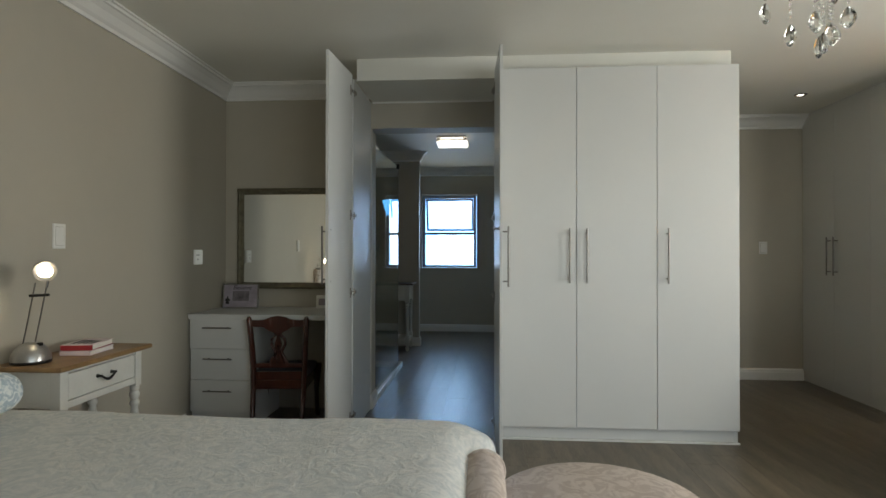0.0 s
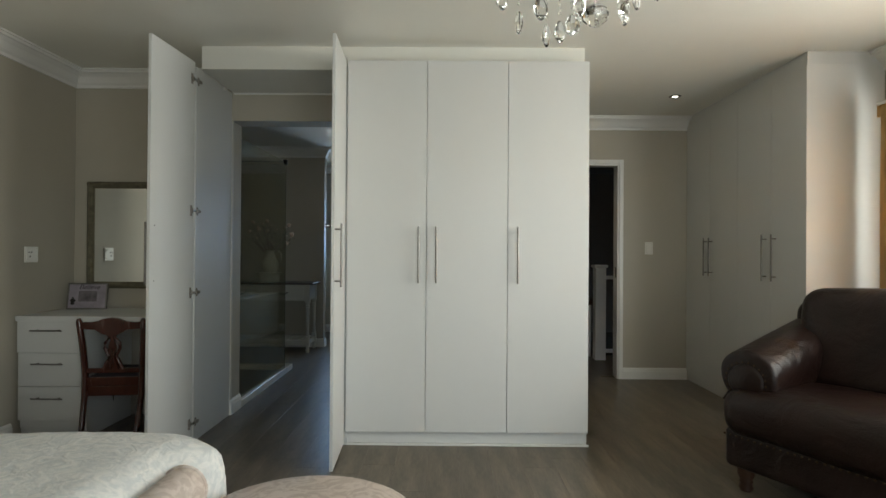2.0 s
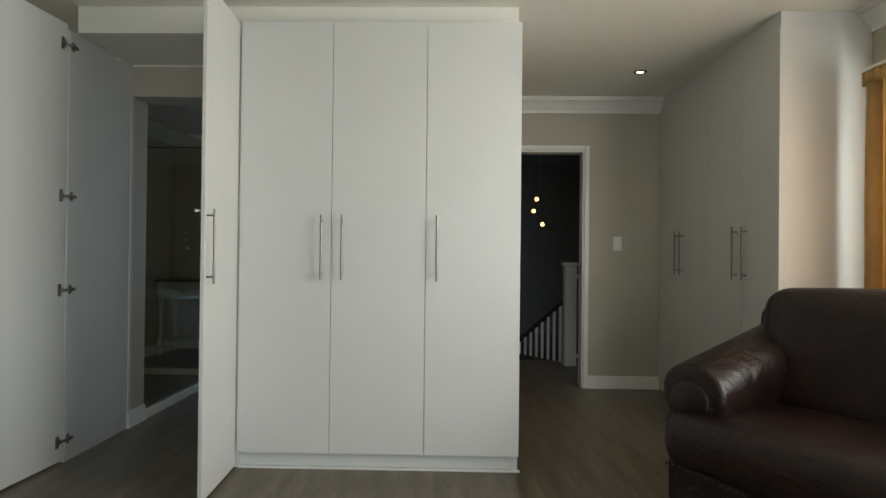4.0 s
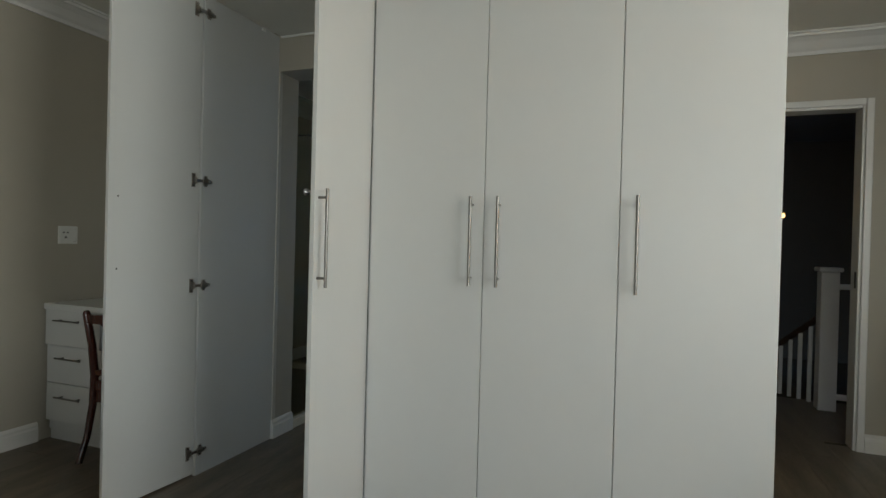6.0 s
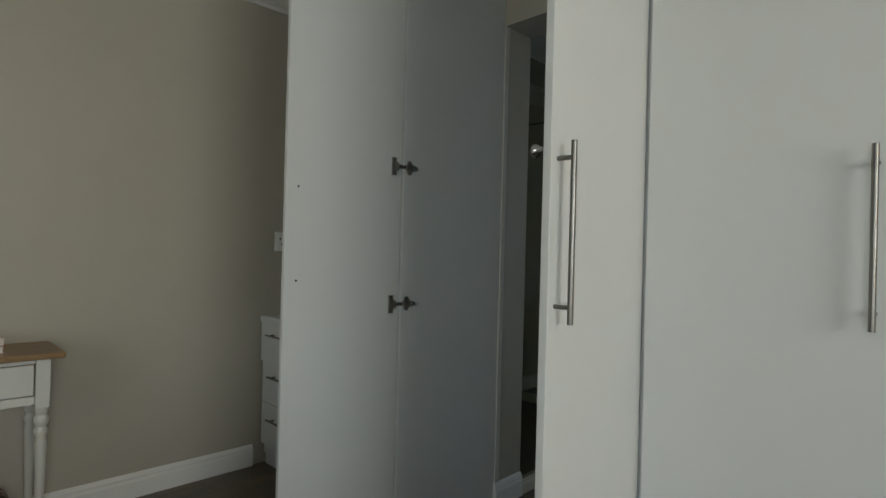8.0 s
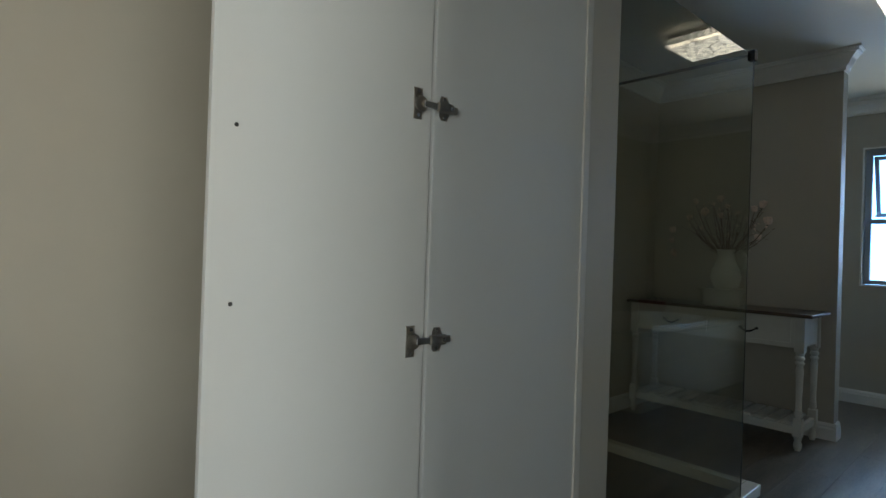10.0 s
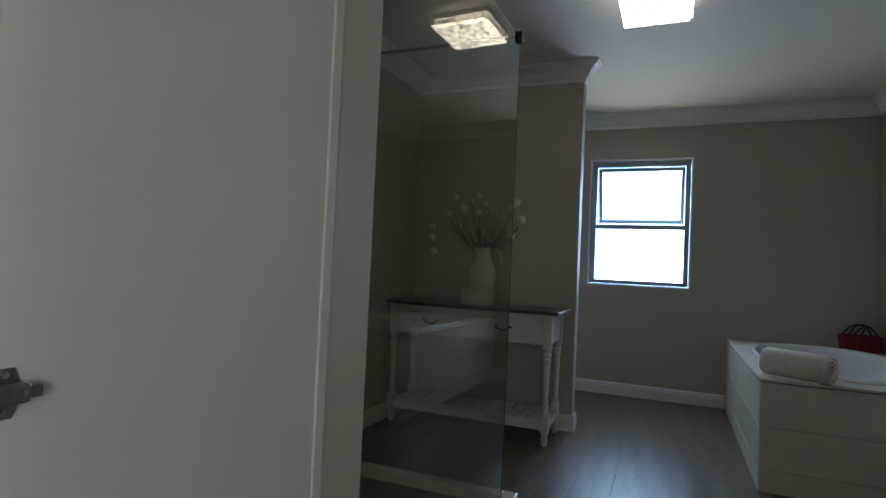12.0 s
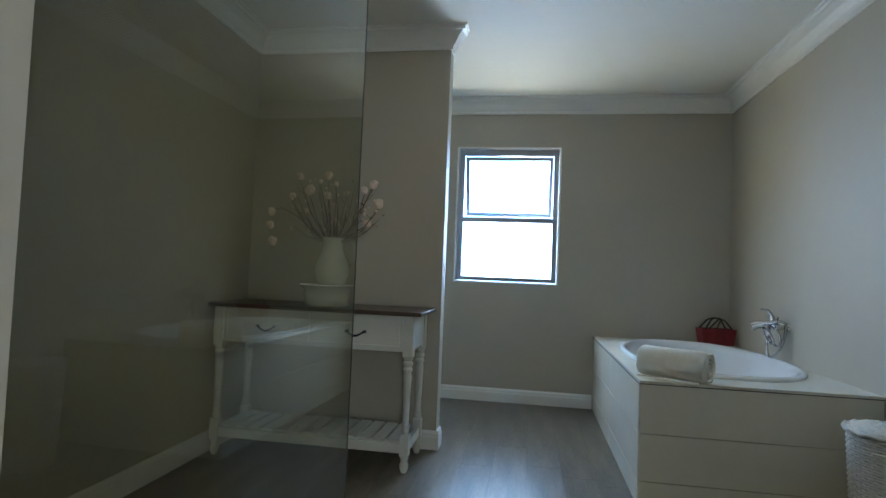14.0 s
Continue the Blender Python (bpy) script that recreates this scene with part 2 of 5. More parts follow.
def lathe(bm, profile, segs=20, m=Matrix()):
    """profile: (radius, height) pairs, turned round z."""
    rings = []
    for r, z in profile:
        if r < 1e-5:
            rings.append([bm.verts.new(m @ Vector((0, 0, z)))])
        else:
            rings.append([bm.verts.new(m @ Vector((r * math.cos(2 * math.pi * i / segs), r * math.sin(2 * math.pi * i / segs), z))) for i in range(segs)])
    for a, b in zip(rings, rings[1:]):
        for i in range(segs):
            j = (i + 1) % segs
            q = [a[i % len(a)], a[j % len(a)], b[j % len(b)], b[i % len(b)]]
            q = list(dict.fromkeys(q))
            if len(q) > 2:
                bm.faces.new(q).smooth = True
    for ring, up in ((rings[0], False), (rings[-1], True)):
        if len(ring) > 2:
            bm.faces.new(ring if up else ring[::-1])
    return bm


def tube(bm, pts, r, segs=8, closed=False):
    pts = [Vector(p) for p in pts]
    rings = []
    for i, p in enumerate(pts):
        if closed:
            d = pts[(i + 1) % len(pts)] - pts[i - 1]
        else:
            d = pts[min(i + 1, len(pts) - 1)] - pts[max(i - 1, 0)]
        d.normalize()
        up = Vector((0, 0, 1)) if abs(d.z) < 0.9 else Vector((1, 0, 0))
        u = d.cross(up).normalized()
        v = u.cross(d)
        rr = r[i] if isinstance(r, (list, tuple)) else r
        rings.append([bm.verts.new(p + rr * (math.cos(2 * math.pi * k / segs) * u + math.sin(2 * math.pi * k / segs) * v)) for k in range(segs)])
    pairs = list(zip(rings, rings[1:])) + ([(rings[-1], rings[0])] if closed else [])
    for a, b in pairs:
        for k in range(segs):
            bm.faces.new((a[k], a[(k + 1) % segs], b[(k + 1) % segs], b[k])).smooth = True
    if not closed:
        bm.faces.new(rings[0][::-1])
        bm.faces.new(rings[-1])
    return bm


def prism(bm, outline, a0, a1, axis="x", m=Matrix()):
    """An outline of two coordinates drawn out along an axis."""
    def at(p, a):
        return m @ Vector({"x": (a, p[0], p[1]), "y": (p[0], a, p[1]), "z": (p[0], p[1], a)}[axis])
    lo = [bm.verts.new(at(p, a0)) for p in outline]
    hi = [bm.verts.new(at(p, a1)) for p in outline]
    n = len(outline)
    for i in range(n):
        bm.faces.new((lo[i], lo[(i + 1) % n], hi[(i + 1) % n], hi[i]))
    bm.faces.new(lo[::-1])
    bm.faces.new(hi)
    return bm


def mesh_of(name, bm, material, smooth=False):
    bmesh.ops.recalc_face_normals(bm, faces=bm.faces)
    me = bpy.data.meshes.new(name)
    bm.to_mesh(me)
    bm.free()
    if smooth:
        flags = [p.use_smooth for p in me.polygons]
        me.set_sharp_from_angle(angle=radians(55))
        me.polygons.foreach_set("use_smooth", flags)
    me.materials.append(material)
    return me


def part(name, bm, material, parent, label="", smooth=True):
    ob = new(name, mesh_of(name, bm, material, smooth))
    ob.parent = parent
    return tagged(ob, label)


def thing(name, label, category, m=Matrix(), group="", kind=""):
    ob = new(name)
    ob.matrix_world = m
    return tagged(ob, label, category, group, kind)


def solid(name, bm, material, label, category, group="", kind="", smooth=True, m=Matrix()):
    ob = new(name, mesh_of(name, bm, material, smooth))
    ob.matrix_world = m
    return tagged(ob, label, category, group, kind)


def setting(name, bm, material, label, category):
    return solid(name, bm, material, label, category, kind="structure", smooth=False)


# ---- structure ----
XL, XR, YS, YM, YM2, H = -1.375, 4.22, -1.40, 4.468, 4.66, 2.533
BXL, BXR, BY = -1.42, 1.905, 8.76
HY, HY2 = 5.75, 5.87
PL, PR, PW1, PTOP = -0.212, 0.745, 0.83, 2.18          # passage into the bathroom

setting("ceiling", slab(-1.6, 5.6, -1.6, 10.2, H, H + 0.12), WHITE, "white painted plaster ceiling", "ceiling")
setting("wall_west", slab(XL - 0.12, XL, YS, YM, 0, H), TAUPE, "taupe painted bedroom wall behind the bed", "wall")
bm = slab(XL - 0.12, PL, YM, YM2, 0, H)
box(bm, PW1, 2.25, YM, YM2, 0, H)
box(bm, PL, PW1, YM, YM2, PTOP, H)
setting("wall_middle", bm, TAUPE, "taupe wall with the bathroom doorway", "wall")
setting("wall_bath_west", slab(BXL - 0.12, BXL, YM2, BY, 0, H), TAUPE, "taupe painted bathroom wall", "wall")
setting("wall_bath_east", slab(BXR, 2.25, YM2, BY, 0, H), TAUPE, "taupe painted wall beside the bath", "wall")
WX0, WX1, WZ0, WZ1 = -0.281, 0.564, 0.990, 2.114   # bathroom window
bm = slab(BXL - 0.12, WX0, BY, BY + 0.16, 0, H)
box(bm, WX1, 2.25, BY, BY + 0.16, 0, H)
box(bm, WX0, WX1, BY, BY + 0.16, 0, WZ0)
box(bm, WX0, WX1, BY, BY + 0.16, WZ1, H)
setting("wall_bath_north", bm, TAUPE, "taupe bathroom wall with the window", "wall")
setting("wall_nib", slab(BXL, -0.172, 7.405, 7.52, 0, H), TAUPE, "taupe partition wall behind the console table", "wall")
bm = slab(3.07, XR + 0.12, HY, HY2, 0, H)
box(bm, 2.25, 3.07, HY, HY2, 2.092, H)
setting("wall_landing", bm, TAUPE, "taupe wall with the door to the landing", "wall")
bm = slab(XR, XR + 0.12, 3.55, HY - 0.001, 0, H)
box(bm, XR, XR + 0.12, YS, 1.35, 0, H)
box(bm, XR, XR + 0.12, 1.35, 3.55, 0, 0.85)
box(bm, XR, XR + 0.12, 1.35, 3.55, 2.15, H)
setting("wall_east", bm, TAUPE, "taupe bedroom wall with the curtained window", "wall")
bm = slab(XL - 0.12, 1.45, YS - 0.12, YS, 0, H)
box(bm, 4.05, XR + 0.12, YS - 0.12, YS, 0, H)
box(bm, 1.45, 4.05, YS - 0.12, YS, 2.3, H)
setting("wall_south", bm, TAUPE, "taupe bedroom wall with a wide glazed opening", "wall")
# landing walls: the stairwell's shade is put into their dark colour
setting("wall_landing_far", slab(2.0, 5.4, 9.4, 9.5, -1.2, H), LANDINGSHADE, "wall across the stair landing, coloured dark for shade", "wall")
setting("wall_landing_east", slab(5.3, 5.4, HY2, 9.4, -1.2, H), LANDINGSHADE, "wall beside the stair landing, coloured dark for shade", "wall")
setting("ground", slab(-40, 40, -40, 40, -3.2, -3.0), mat("ground_soil", (0.2, 0.18, 0.14), 0.9), "dry ground outside the house", "ground")

# wardrobe bulkhead above the cupboards
setting("bulkhead", slab(-0.20, 2.265, 3.93, YM, 2.385, H), WHITE, "white plaster bulkhead above the wardrobe", "bulkhead")

# cornices: stepped cove moulding
COVE = [(0, 0), (0, -0.12), (0.012, -0.12), (0.014, -0.10), (0.03, -0.085), (0.052, -0.05), (0.078, -0.028), (0.092, -0.026), (0.095, -0.012), (0.108, -0.01), (0.108, 0)]


def cornice(name, axis, a0, a1, at, sign, drop=1.0, m0=0, m1=0):
    """sign: the side to which the moulding stands out from the wall at `at`."""
    bm = prism(bmesh.new(), [(at + sign * p, H + q * drop) for p, q in COVE], a0, a1, axis)
    for v in bm.verts:                      # mitred ends
        k = 0 if axis == "x" else 1
        out = abs(v.co[1 - k] - at)
        v.co[k] += out * (m0 if abs(v.co[k] - a0) < 1e-5 else m1)
    return setting(name, bm, TRIM, "white moulded plaster cornice", "cornice")


cornice("cornice", "y", YS, YM, XL, 1)
cornice("cornice", "x", XL, -0.20, YM, -1)
cornice("cornice", "x", 2.25, 3.72, HY, -1)
cornice("cornice", "y", YS, 3.974, XR, -1)
cornice("cornice", "x", XL, XR, YS, 1)
cornice("cornice", "y", YM2, 7.405, BXL, 1)
cornice("cornice", "x", BXL, -0.172, 7.405, -1, 1.0, 0, 1)
cornice("cornice", "y", 7.405, 7.50, -0.172, 1, 1.0, -1, -0.75)
cornice("cornice", "x", BXL, BXR, BY, -1, 1.06)
cornice("cornice", "y", YM2, BY, BXR, -1, 1.06)
cornice("cornice", "x", BXL, BXR, YM2, 1)
SKIRT = [(0, 0), (0.018, 0), (0.018, 0.072), (0.014, 0.084), (0.014, 0.094), (0.006, 0.11), (0, 0.11)]


def skirting(axis, a0, a1, at, sign):
    bm = prism(bmesh.new(), [(at + sign * p, q) for p, q in SKIRT], a0, a1, axis)
    return setting("baseboard", bm, TRIM, "white moulded skirting board along the wall", "skirting")


skirting("y", YS, 3.88, XL, 1)
skirting("x", 3.104, 3.72, HY, -1)
skirting("y", YM2, 7.405, BXL, 1)
skirting("x", BXL, -0.154, 7.405, -1)
skirting("y", 7.405, 7.52, -0.172, 1)
skirting("x", BXL, 0.87, BY, -1)
skirting("y", YM2, 6.84, BXR, -1)
skirting("y", 4.462, YM2, PL, 1)
skirting("y", 4.475, YM2, PW1, -1)
skirting("x", PW1, BXR, YM2, 1)

# white bead where the passage lining meets the wall
setting("trim", slab(PL, PL + 0.007, YM - 0.004, YM + 0.028, 0.11, PTOP, 0.003), BEAD_PAINT, "cream bead at the doorway's edge", "trim")
setting("trim", slab(PL + 0.014, PR - 0.014, YM - 0.014, YM - 0.002, 2.373, 2.385, 0.003), TRIM, "white bead at the passage's top", "trim")
setting("trim", slab(PW1 - 0.007, PW1, YM - 0.004, YM + 0.028, 0.11, PTOP, 0.003), BEAD_PAINT, "cream bead at the doorway's edge", "trim")


# ---- doors and windows ----
def bar_handle(parent, m, length=0.35, r=0.006, stand=0.035):
    """A steel T-bar along local z, standing out along local -y."""
    h = length / 2
    bm = bmesh.new()
    lathe(bm, [(0, -h), (r, -h), (r, h), (0, h)], 12, m @ Matrix.Translation((0, -stand, 0)))
    hd = part("handle", bm, STEEL, parent, "brushed steel bar handle")
    for s in (-1, 1):
        bm = bmesh.new()
        lathe(bm, [(0, 0), (0.0048, 0), (0.0048, stand), (0, stand)], 10, m @ Matrix.Translation((0, 0, s * (h - 0.032))) @ Matrix.Rotation(radians(90), 4, "X"))
        part("post", bm, STEEL, hd)
    return hd


def concealed_hinge(parent, z, m):
    """Plate on the door, arm, and mounting block on the lining; local x runs along the door from its hinge edge, y out of its inner face."""
    bm = box(bmesh.new(), -0.052, -0.030, 0.0, 0.003, z - 0.034, z + 0.034, 0.001, m)
    hg = part("hinge", bm, NICKEL, parent, "concealed nickel cup hinge")
    bm = bmesh.new()
    lathe(bm, [(0, 0), (0.0175, 0), (0.0175, 0.005), (0.014, 0.006), (0, 0.003)], 16, m @ Matrix.Translation((-0.034, 0.001, z)) @ Matrix.Rotation(radians(-90), 4, "X"))
    part("cup", bm, NICKEL, hg)
    bm = box(bmesh.new(), -0.030, 0.010, 0.005, 0.013, z - 0.0075, z + 0.0075, 0.002, m)
    part("arm", bm, CHROME, hg)
    wing = [(0.012, -0.012), (0.020, -0.027), (0.038, -0.027), (0.044, -0.012), (0.044, 0.012), (0.038, 0.027), (0.020, 0.027), (0.012, 0.012)]
    bm = prism(bmesh.new(), wing, 0.0, 0.005, "y", m @ Matrix.Translation((0, 0, z)))
    part("mounting_plate", bm, NICKEL, hg)
    bm = box(bmesh.new(), 0.006, 0.050, 0.005, 0.017, z - 0.011, z + 0.011, 0.003, m)
    part("mounting_arm", bm, NICKEL, hg)
    bm = box(bmesh.new(), 0.050, 0.064, 0.003, 0.013, z - 0.0075, z + 0.0075, 0.002, m)
    part("tail", bm, NICKEL, hg)
    for dx, dz in ((0.029, 0.020), (0.029, -0.020), (0.042, 0.0)):
        bm = bmesh.new()
        lathe(bm, [(0, 0.003), (0.0045, 0.003), (0.004, 0.0065), (0, 0.0055)], 8, m @ Matrix.Translation((dx, 0.011 if dz == 0 else 0, z + dz)) @ Matrix.Rotation(radians(-90), 4, "X"))
        part("screw", bm, CHROME, hg)
    for dz in (-0.026, 0.026):
        bm = bmesh.new()
        lathe(bm, [(0, 0.003), (0.004, 0.003), (0.004, 0.005), (0, 0.005)], 8, m @ Matrix.Translation((-0.041, 0, z + dz)) @ Matrix.Rotation(radians(-90), 4, "X"))
        part("screw", bm, CHROME, hg)
    return hg


# wardrobe of three closed doors beside the passage
DF, DB = 3.838, 3.858         # faces of the doors
ward = thing("wardrobe", "white melamine three-door built-in wardrobe with steel bar handles", "wardrobe", Matrix())
for nm, dims in (("side_panel", (PR, PR + 0.018, 3.86, YM - 0.003, 0, 2.384)), ("side_panel", (2.252, 2.27, 3.86, YM - 0.003, 0, 2.384)), ("bottom_panel", (PR + 0.019, 2.251, 3.902, YM - 0.003, 0.085, 0.103)),
                 ("back_panel", (PR + 0.019, 2.251, 4.44, YM - 0.003, 0.104, 2.358)), ("top_panel", (PR + 0.019, 2.251, 3.862, YM - 0.003, 2.36, 2.384)), ("front_frame", (PR + 0.019, 2.251, 3.864, 3.90, 0.104, 2.358))):
    part(nm, slab(*dims), BOARD, ward)
part("plinth", slab(PR + 0.02, 2.265, 3.866, 3.90, 0.012, 0.084, 0.002), BOARD, ward)
part("plinth_strip", slab(PR + 0.02, 2.283, 3.85, 3.862, 0.0, 0.014, 0.003), EDGE, ward)
for x0, x1, hx in ((0.762, 1.2575, 1.212), (1.2605, 1.7655, 1.322), (1.7685, 2.274, 1.828)):
    d = part("door", slab(x0, x1, DF, DB, 0.09, 2.415, 0.0015), BOARD, ward)
    bar_handle(d, Matrix.Translation((hx, DF, 1.197)))

# passage lining to the other side
lin = thing("passage_lining", "white melamine lining panel with hinge mounts", "panel", Matrix())
part("side_panel", slab(PL - 0.02, PL, 3.886, YM - 0.003, 0.0, 2.383), BOARD, lin)
part("edge_strip", slab(PL - 0.02, PL - 0.0005, 3.8835, 3.8855, 0.0, 2.383), BOARD, lin)
part("catch", slab(PL, PL + 0.014, 4.30, 4.325, 2.36, 2.378, 0.003), PLASTIC, lin, "small white door catch")

# open door on the bed side: hinged at the lining, swung out past a right angle
ang = math.atan2(3.405 - 3.868, -0.222 + 0.192)
mL = Matrix.Translation((-0.218, 3.882, 0)) @ Matrix.Rotation(ang, 4, "Z")   # local x from the hinge to the free edge, +y is the inner face
doorL = thing("passage_door", "white melamine hidden door standing wide open with hinges showing", "door", mL)
leaf = part("leaf", slab(0.004, 0.468, -0.018, 0.0, 0.012, 2.412, 0.0015), BOARD, doorL)
bar_handle(leaf, Matrix.Translation((0.425, -0.018, 1.197)))
for z in (2.296, 1.464, 0.948, 0.122):
    concealed_hinge(doorL, z, Matrix.Diagonal((-1, 1, 1, 1)))
for z in (1.352, 1.042):
    bm = bmesh.new()
    lathe(bm, [(0, 0), (0.004, 0), (0.003, 0.0015), (0, 0.002)], 10, Matrix.Translation((0.425, 0, z)) @ Matrix.Rotation(radians(-90), 4, "X"))
    part("screw", bm, IRON, doorL)

# open door on the wardrobe side
ang = math.atan2(3.385 - 3.852, 0.772 - 0.750)
mR = Matrix.Translation((0.748, 3.852, 0)) @ Matrix.Rotation(ang, 4, "Z")    # +y is the outer face
doorR = thing("passage_door", "white melamine hidden door standing open with a bar handle and knob", "door", mR)
leaf = part("leaf", slab(0.004, 0.450, -0.016, 0.002, 0.012, 2.412, 0.0015), BOARD, doorR)
bar_handle(leaf, Matrix.Translation((0.425, 0.002, 1.193)) @ Matrix.Rotation(radians(180), 4, "Z"))
bm = bmesh.new()
lathe(bm, [(0, 0), (0.012, 0), (0.008, 0.006), (0.007, 0.018), (0.013, 0.026), (0.014, 0.032), (0.009, 0.037), (0, 0.038)], 16, Matrix.Translation((0.43, -0.016, 1.355)) @ Matrix.Rotation(radians(90), 4, "X"))
part("knob", bm, CHROME, leaf, "small round chrome knob")
for z in (2.284, 1.446, 0.934, 0.115):
    concealed_hinge(doorR, z, Matrix.Translation((0, -0.016, 0)) @ Matrix.Diagonal((-1, -1, 1, 1)))

# second wardrobe along the landing side
ward2 = thing("wardrobe", "white melamine floor-to-ceiling built-in wardrobe with paired bar handles", "wardrobe", Matrix())
part("carcass", slab(3.742, XR - 0.003, 3.989, HY - 0.003, 0.0, 2.445), BOARD, ward2, smooth=False)
part("side_panel", slab(3.712, XR - 0.003, 3.965, 3.985, 0.0, 2.448, 0.001), BOARD, ward2)
part("plinth", slab(3.732, 3.741, 3.989, HY - 0.004, 0.0, 0.09), BOARD, ward2)
ys = [3.989, 4.360, 4.820, 5.275, HY - 0.006]
for (y0, y1), hy in zip(zip(ys, ys[1:]), (4.302, 4.418, 5.228, 5.322)):
    d = part("door", slab(3.716, 3.736, y0 + 0.0012, y1 - 0.0012, 0.094, 2.4475, 0.0008), BOARD, ward2)
    bar_handle(d, Matrix.Translation((3.716, hy, 1.19)) @ Matrix.Rotation(radians(-90), 4, "Z"), 0.335)
setting("bulkhead", slab(3.7175, XR, 3.966, HY, 2.4485, H), BOARD, "white board bulkhead above the side wardrobe", "bulkhead")

# landing door frame
fr = tagged(thing("door_1", "white painted door frame, its door open out of sight", "door frame"), kind="structure")
part("architrave", slab(3.062, 3.102, HY - 0.018, HY - 0.001, 0, 2.126, 0.005), TRIM, fr)
part("architrave", slab(2.252, 3.060, HY - 0.018, HY - 0.001, 2.086, 2.126, 0.005), TRIM, fr)
part("jamb", slab(3.048, 3.069, HY, HY2 + 0.01, 0, 2.09, 0.003), TRIM, fr)
part("head", slab(2.252, 3.046, HY, HY2 + 0.01, 2.07, 2.091, 0.003), TRIM, fr)
part("strike_plate", slab(3.045, 3.0475, HY + 0.03, HY + 0.055, 0.98, 1.08), IRON, fr)

# bathroom window: grey aluminium, top-hung sash ajar
win = tagged(thing("window_1", "grey aluminium window with its top sash pushed ajar", "window"), kind="structure")
for x0, x1, z0, z1 in ((WX0 - 0.014, WX0 - 0.001, WZ0 - 0.014, WZ1 + 0.014), (WX1 + 0.001, WX1 + 0.014, WZ0 - 0.014, WZ1 + 0.014), (WX0 - 0.001, WX1 + 0.001, WZ0 - 0.014, WZ0 - 0.001), (WX0 - 0.001, WX1 + 0.001, WZ1 + 0.001, WZ1 + 0.014)):
    part("reveal_trim", slab(x0, x1, BY - 0.006, BY + 0.004, z0, z1, 0.002), TRIM, win)
FY0, FY1 = BY + 0.035, BY + 0.085
fx0, fx1, fz0, fz1 = WX0 + 0.004, WX1 - 0.004, WZ0 + 0.004, WZ1 - 0.004
for x0, x1, z0, z1 in ((fx0, fx0 + 0.042, fz0, fz1), (fx1 - 0.042, fx1, fz0, fz1), (fx0 + 0.042, fx1 - 0.042, fz0, fz0 + 0.035), (fx0 + 0.042, fx1 - 0.042, fz1 - 0.045, fz1), (fx0 + 0.042, fx1 - 0.042, 1.495, 1.535)):
    part("window_frame", slab(x0, x1, FY0, FY1, z0, z1, 0.003), FRAMEGREY, win)
sx0, sx1, sz0, sz1 = fx0 + 0.045, fx1 - 0.045, 1.54, fz1 - 0.049
ms = Matrix.Translation((0, FY1 + 0.005, sz1)) @ Matrix.Rotation(radians(19), 4, "X") @ Matrix.Translation((0, 0, -sz1))
for x0, x1, z0, z1 in ((sx0, sx0 + 0.03, sz0, sz1), (sx1 - 0.03, sx1, sz0, sz1), (sx0 + 0.03, sx1 - 0.03, sz0, sz0 + 0.03), (sx0 + 0.03, sx1 - 0.03, sz1 - 0.03, sz1)):
    part("sash", box(bmesh.new(), x0, x1, -0.018, 0.018, z0, z1, 0.003, ms), FRAMEGREY, win)
p1 = part("pane", box(bmesh.new(), sx0 + 0.03, sx1 - 0.03, -0.003, 0.003, sz0 + 0.03, sz1 - 0.03, 0, ms), GLASS, win)
p2 = part("pane", slab(fx0 + 0.042, fx1 - 0.042, BY + 0.058, BY + 0.064, fz0 + 0.035, 1.495), GLASS, win)
p1.visible_shadow = p2.visible_shadow = False
part("stay", tube(bmesh.new(), [(sx0 + 0.02, FY1 - 0.01, 1.56), (sx0 + 0.02, FY1 + 0.09, 1.60)], 0.006), FRAMEGREY, win)
part("catch", box(bmesh.new(), 0.165, 0.205, -0.04, -0.018, sz0 + 0.005, sz0 + 0.03, 0.004, ms), FRAMEGREY, win)
setting("backdrop", slab(-6.0, 6.5, 14.0, 14.05, -2.0, 9.0), SKYGLOW, "plain bright overexposed sky outside", "sky")

# bedroom glazing behind the walk
win2 = tagged(thing("window_2", "wide white-framed glazed opening", "window"), kind="structure")
for x0, x1, z0, z1 in ((1.45, 1.51, 0, 2.3), (3.99, 4.05, 0, 2.3), (1.51, 3.99, 2.24, 2.3), (1.51, 3.99, 0, 0.06), (2.72, 2.78, 0.06, 2.24)):
    part("window_frame", slab(x0, x1, YS - 0.09, YS - 0.05, z0, z1, 0.004), FRAMEGREY, win2)
win3 = tagged(thing("window_3", "white-framed bedroom window behind the curtains", "window"), kind="structure")
for y0, y1, z0, z1 in ((1.35, 1.4, 0.85, 2.15), (3.5, 3.55, 0.85, 2.15), (1.4, 3.5, 2.1, 2.15), (1.4, 3.5, 0.85, 0.9), (2.43, 2.48, 0.9, 2.1)):
    part("window_frame", slab(XR + 0.05, XR + 0.09, y0, y1, z0, z1, 0.004), FRAMEGREY, win3)

